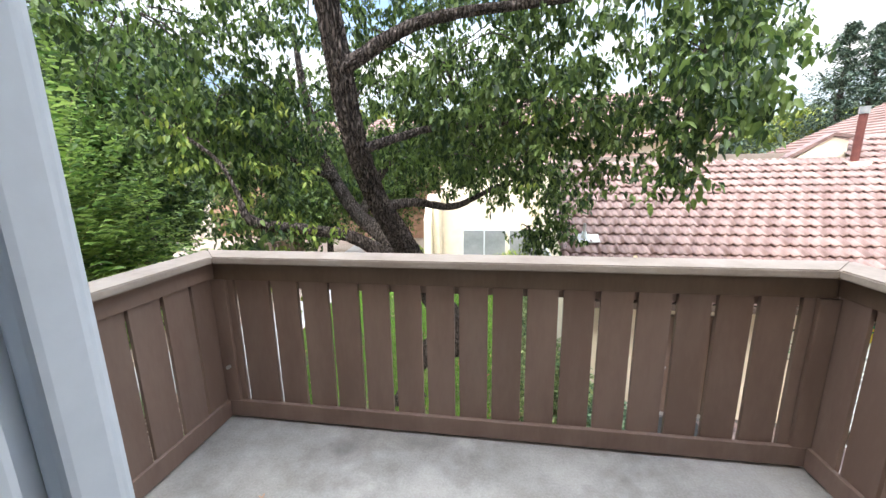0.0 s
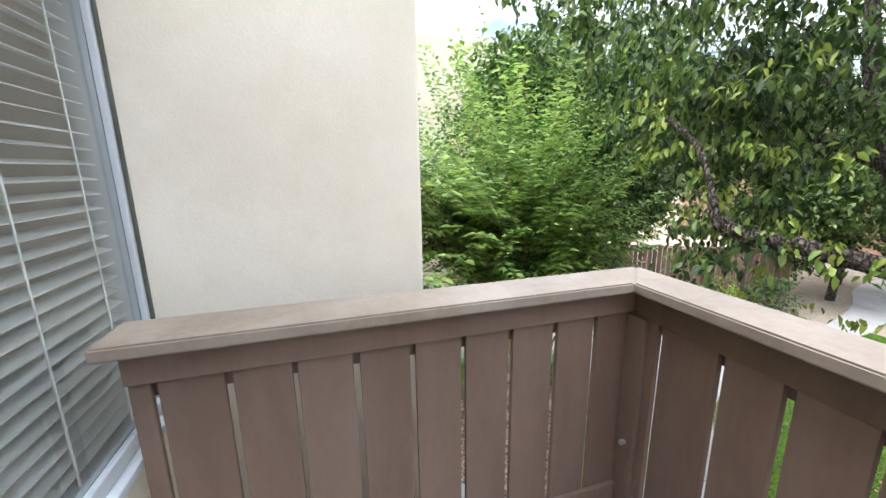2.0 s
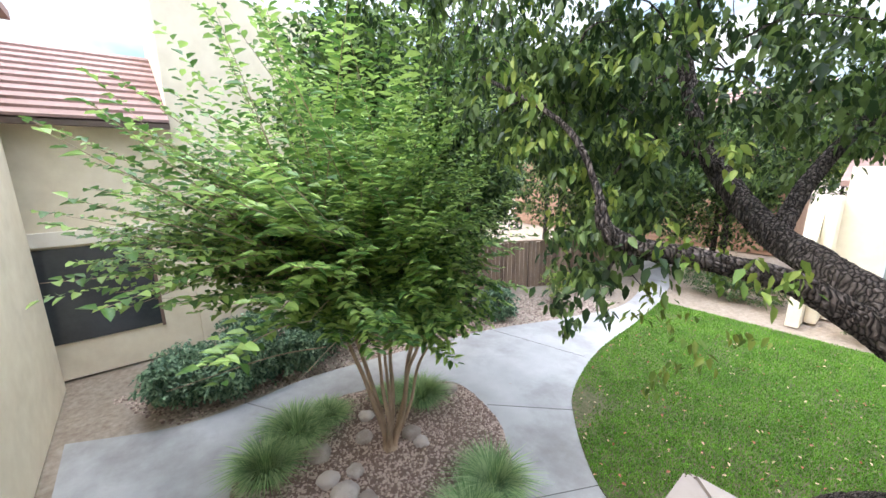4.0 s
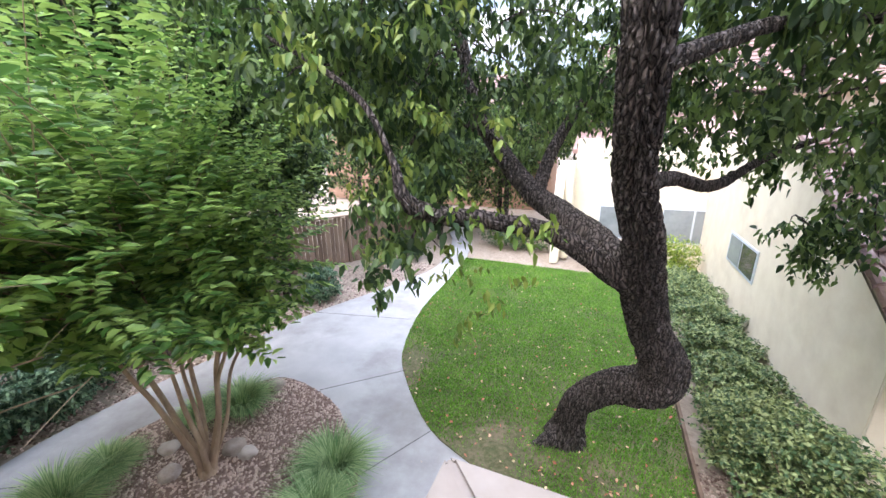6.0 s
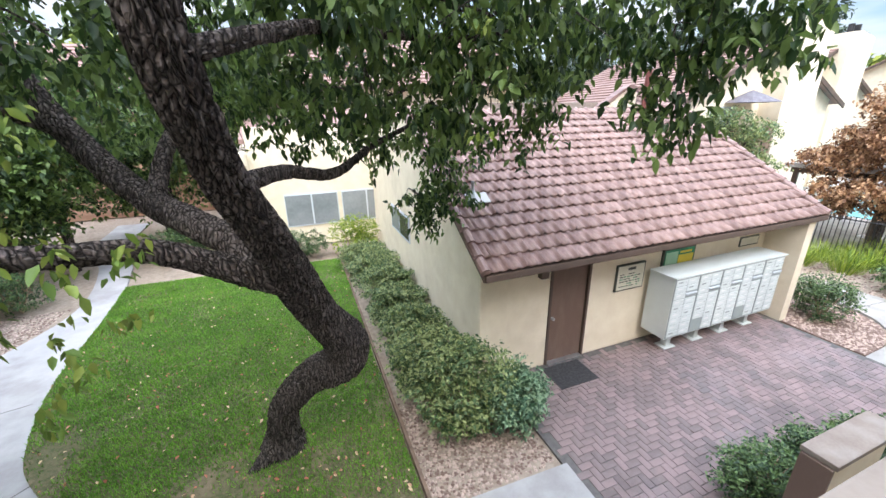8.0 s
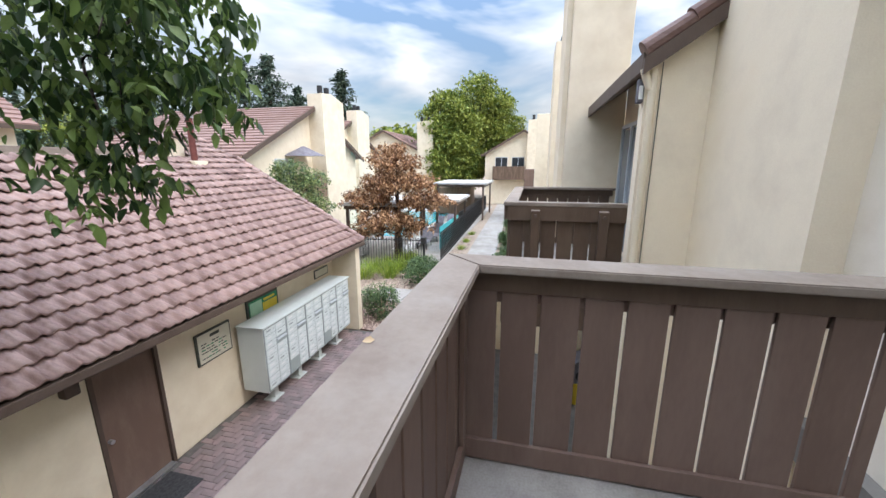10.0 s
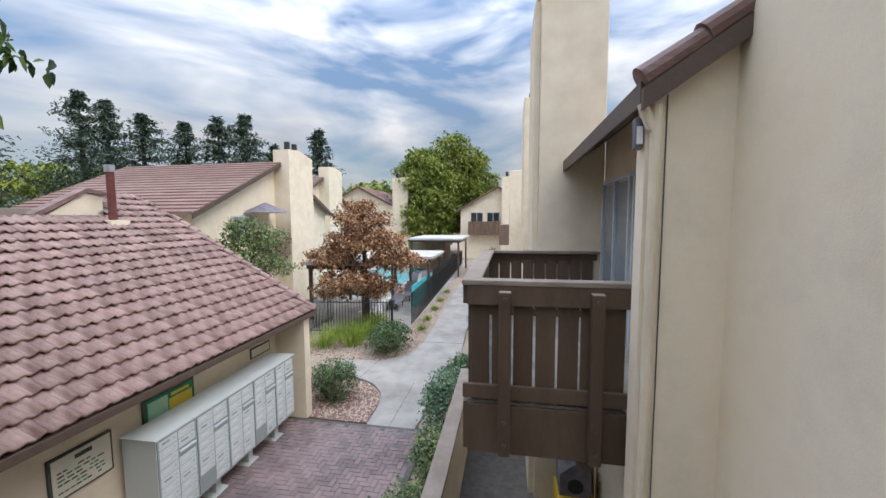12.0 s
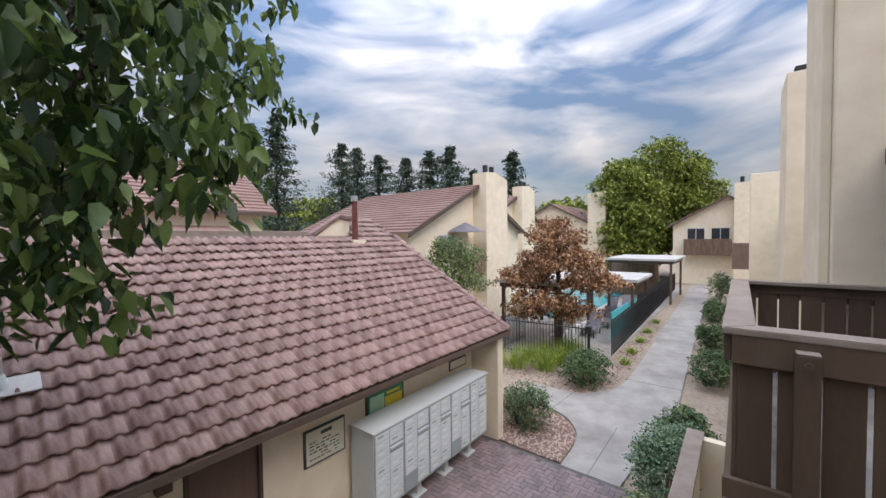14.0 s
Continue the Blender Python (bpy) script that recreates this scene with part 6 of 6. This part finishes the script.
for k, (x, y, h, r) in enumerate([(60, 58.4, 21.8, 8.0), (60, 51.8, 22.4, 8.0), (60, 46.6, 22.5, 8.5), (62, 42.6, 17.5, 6.5), (60, 33.0, 19.4, 5.0), (60, 81.0, 28.5, 11.0), (60, 75.0, 26.5, 11.0), (61, 68.5, 24.0, 11.0), (34, 64, 26.0, 5.5), (28, 60, 22.0, 5.0)]):
    conifer(x, y, h, r, 130 + k)
for k, (x, y, rx, h) in enumerate([(70, 130, 9, 18), (70, 112, 9, 18.5), (68, 98, 9, 18), (72, 88, 7, 17), (66, 76, 6, 14), (80, 30, 9, 13), (90, 18, 9, 12), (34, 95, 12, 16), (16, 92, 12, 16), (-4, 70, 10, 14), (-20, 60, 10, 14), (-34, 50, 10, 13)]):
    leafy_tree("distant_tree", "rounded green tree on the skyline", x, y, [(x, y, G + h * 0.6, rx, rx, h * 0.42, 420)], LEAF_POPLAR, h * 0.4, 0.4, 1.1, 8, 150 + k, 1.0)
for k, (x, y, z, r) in enumerate([(-8.5, 17.5, 0.8, 2.4), (-11.5, 16.5, 1.2, 2.6), (-13.0, 12.0, 1.0, 2.3), (-6.0, 20.0, 1.6, 2.4), (-11.0, 9.0, 1.6, 1.8), (-14.0, 19.0, 2.5, 3.0), (-3.0, 21.0, 2.4, 2.2), (-10.3, 6.0, 2.8, 1.8), (-11.3, 7.6, 3.2, 2.0), (-10.4, 9.8, 3.2, 2.0), (-11.6, 11.3, 0.3, 1.5), (-9.3, 16.2, -0.6, 1.7), (-6.6, 21.0, -0.3, 2.2), (-9.6, 20.0, 0.4, 2.4), (-12.0, 8.0, 0.6, 1.3)]):
    leafy_tree("garden_tree", "leafy green garden tree behind the path and fence", x, y, [(x, y, z, r, r, r * 0.9, 330), (x + r * 0.5, y - r * 0.3, z + r * 0.5, r * 0.7, r * 0.7, r * 0.6, 140)], LEAF, 2.8, 0.14, 0.165, 13, 170 + k, 0.3)

# ---- clay tiles of the mail building's roof ----
def tile_mesh(w, length, name="tile"):
    """One interlocking tile with a tall and a low roll, low end at y = 0 and lifted over the course below."""
    me = bpy.data.meshes.new(name)
    n = 18
    v, f = [], []

    def roll(u, mid, half, high):
        t = min(1.0, abs(u - mid) / half)
        return high * (0.5 + 0.5 * math.cos(math.pi * t)) ** 0.8
    for k in range(n + 1):
        u = k / n
        z = roll(u, 0.25, 0.19, 0.042) + roll(u, 0.75, 0.17, 0.026)
        v += [(u * w, 0.004, z + 0.048), (u * w, length, z), (u * w, 0, z + 0.028), (u * w, 0.05, z + 0.025)]
    for k in range(n):
        a = 4 * k
        f += [(a, a + 4, a + 5, a + 1), (a + 2, a + 6, a + 4, a), (a + 3, a + 7, a + 6, a + 2)]
    me.from_pydata(v, [], f)
    me.materials.append(TILE)
    for p in me.polygons:
        p.use_smooth = p.index % 3 == 0
    return me


def joined(name, me0, poses, mat, parent):
    """The rest of a field of pieces, joined in one mesh."""
    co = np.array([v.co for v in me0.vertices])
    fs = [tuple(p.vertices) for p in me0.polygons]
    v, f = [], []
    for i, m in enumerate(poses):
        a = np.array(m)
        v += (co @ a[:3, :3].T + a[:3, 3]).tolist()
        f += [tuple(k + i * len(co) for k in q) for q in fs]
    me = bpy.data.meshes.new(name)
    me.from_pydata(v, [], f)
    me.materials.append(mat)
    me.polygons.foreach_set("use_smooth", np.tile([p.use_smooth for p in me0.polygons], len(poses)))
    ob = link_mesh(name, me, parent)
    ob["kind"] = "stuff"
    return ob


TW, COURSE = 0.31, 0.285
slope = math.atan2(RZ - EZ, RY - EY)
run = math.hypot(RZ - EZ, RY - EY)
courses = int(round(run / COURSE)) + 0
cols = int(round((EX1 - EX0) / TW))
tw_, tc_ = (EX1 - EX0) / cols, run / courses
tm = tile_mesh(tw_ * 1.01, tc_ * 1.12)
rest = []
rj = random.Random(77)
count = 0
for c in range(courses + 4):
    for k in range(cols):
        x = EX0 + (k - 0.5 * (c % 2)) * tw_
        if x < EX0 - 0.01:
            x = EX0 - 0.06
        if c >= courses and x < 8.0:
            continue
        d = c * tc_ - 0.03
        m = Matrix.Translation((x + rj.uniform(-0.002, 0.002), EY + d * math.cos(slope), EZ + d * math.sin(slope) + rj.uniform(-0.002, 0.003))) @ Matrix.Rotation(slope, 4, "X") @ Matrix.Rotation(radians(rj.uniform(-0.4, 0.4)), 4, "Z")
        if c < 11 and count < 300 and k < 28:
            ob = new("tile", tm)
            ob.parent, ob.matrix_parent_inverse, ob.matrix_basis = mr, Matrix.Translation(-Vector(mr.location)), m
            count += 1
        else:
            rest.append(m)
joined("upper_tiles", tm, rest, TILE, mr)
for side, xx in ((0, EX0 + 0.03), (1, EX1 - 0.03)):
    for c in range(courses):
        y0, z0 = EY + c * tc_ * math.cos(slope) - 0.02, EZ + c * tc_ * math.sin(slope)
        part("rake_tile", tube([(xx, y0, z0 + 0.015, 0.085), (xx, y0 + tc_ * 1.12 * math.cos(slope), z0 + tc_ * 1.12 * math.sin(slope) - 0.005, 0.07)], 10), TILE, mr)

# ---- herringbone brick pavers ----
pv = tagged(new("paving"), "weathered grey and red brick pavers in herringbone", "paving", kind="structure")
pm = bpy.data.meshes.new("paver")
pb = bx(-0.104, 0.104, -0.050, 0.050, -0.04, 0.0, 0.005)
pb.to_mesh(pm)
pb.free()
pm.materials.append(PAVER)
rest = []
A = 0.108
n_p = 0
for i in range(-75, 115):
    for j in range(-75, 115):
        # herringbone: 2x1 blocks on a square lattice
        s = (i - j) % 4
        if s == 0:
            px, py, rot = (i + 1.0) * A, (j + 0.5) * A, 0
        elif s == 2:
            px, py, rot = (i + 0.5) * A, (j + 0.0) * A, 90
        else:
            continue
        x, y = 2.0 + px, 3.5 + py
        if not (2.1 < x < 9.0 and 3.55 < y < 6.98):
            continue
        m = Matrix.Translation((x, y, G + rj.uniform(-0.003, 0.002))) @ Matrix.Rotation(radians(rot + rj.uniform(-0.6, 0.6)), 4, "Z")
        if n_p < 300 and 2.1 < x < 5.2 and 4.6 < y < 6.9:
            ob = new("paver", pm)
            ob.parent, ob.matrix_basis = pv, m
            n_p += 1
        else:
            rest.append(m)
joined("far_pavers", pm, rest, PAVER, pv)
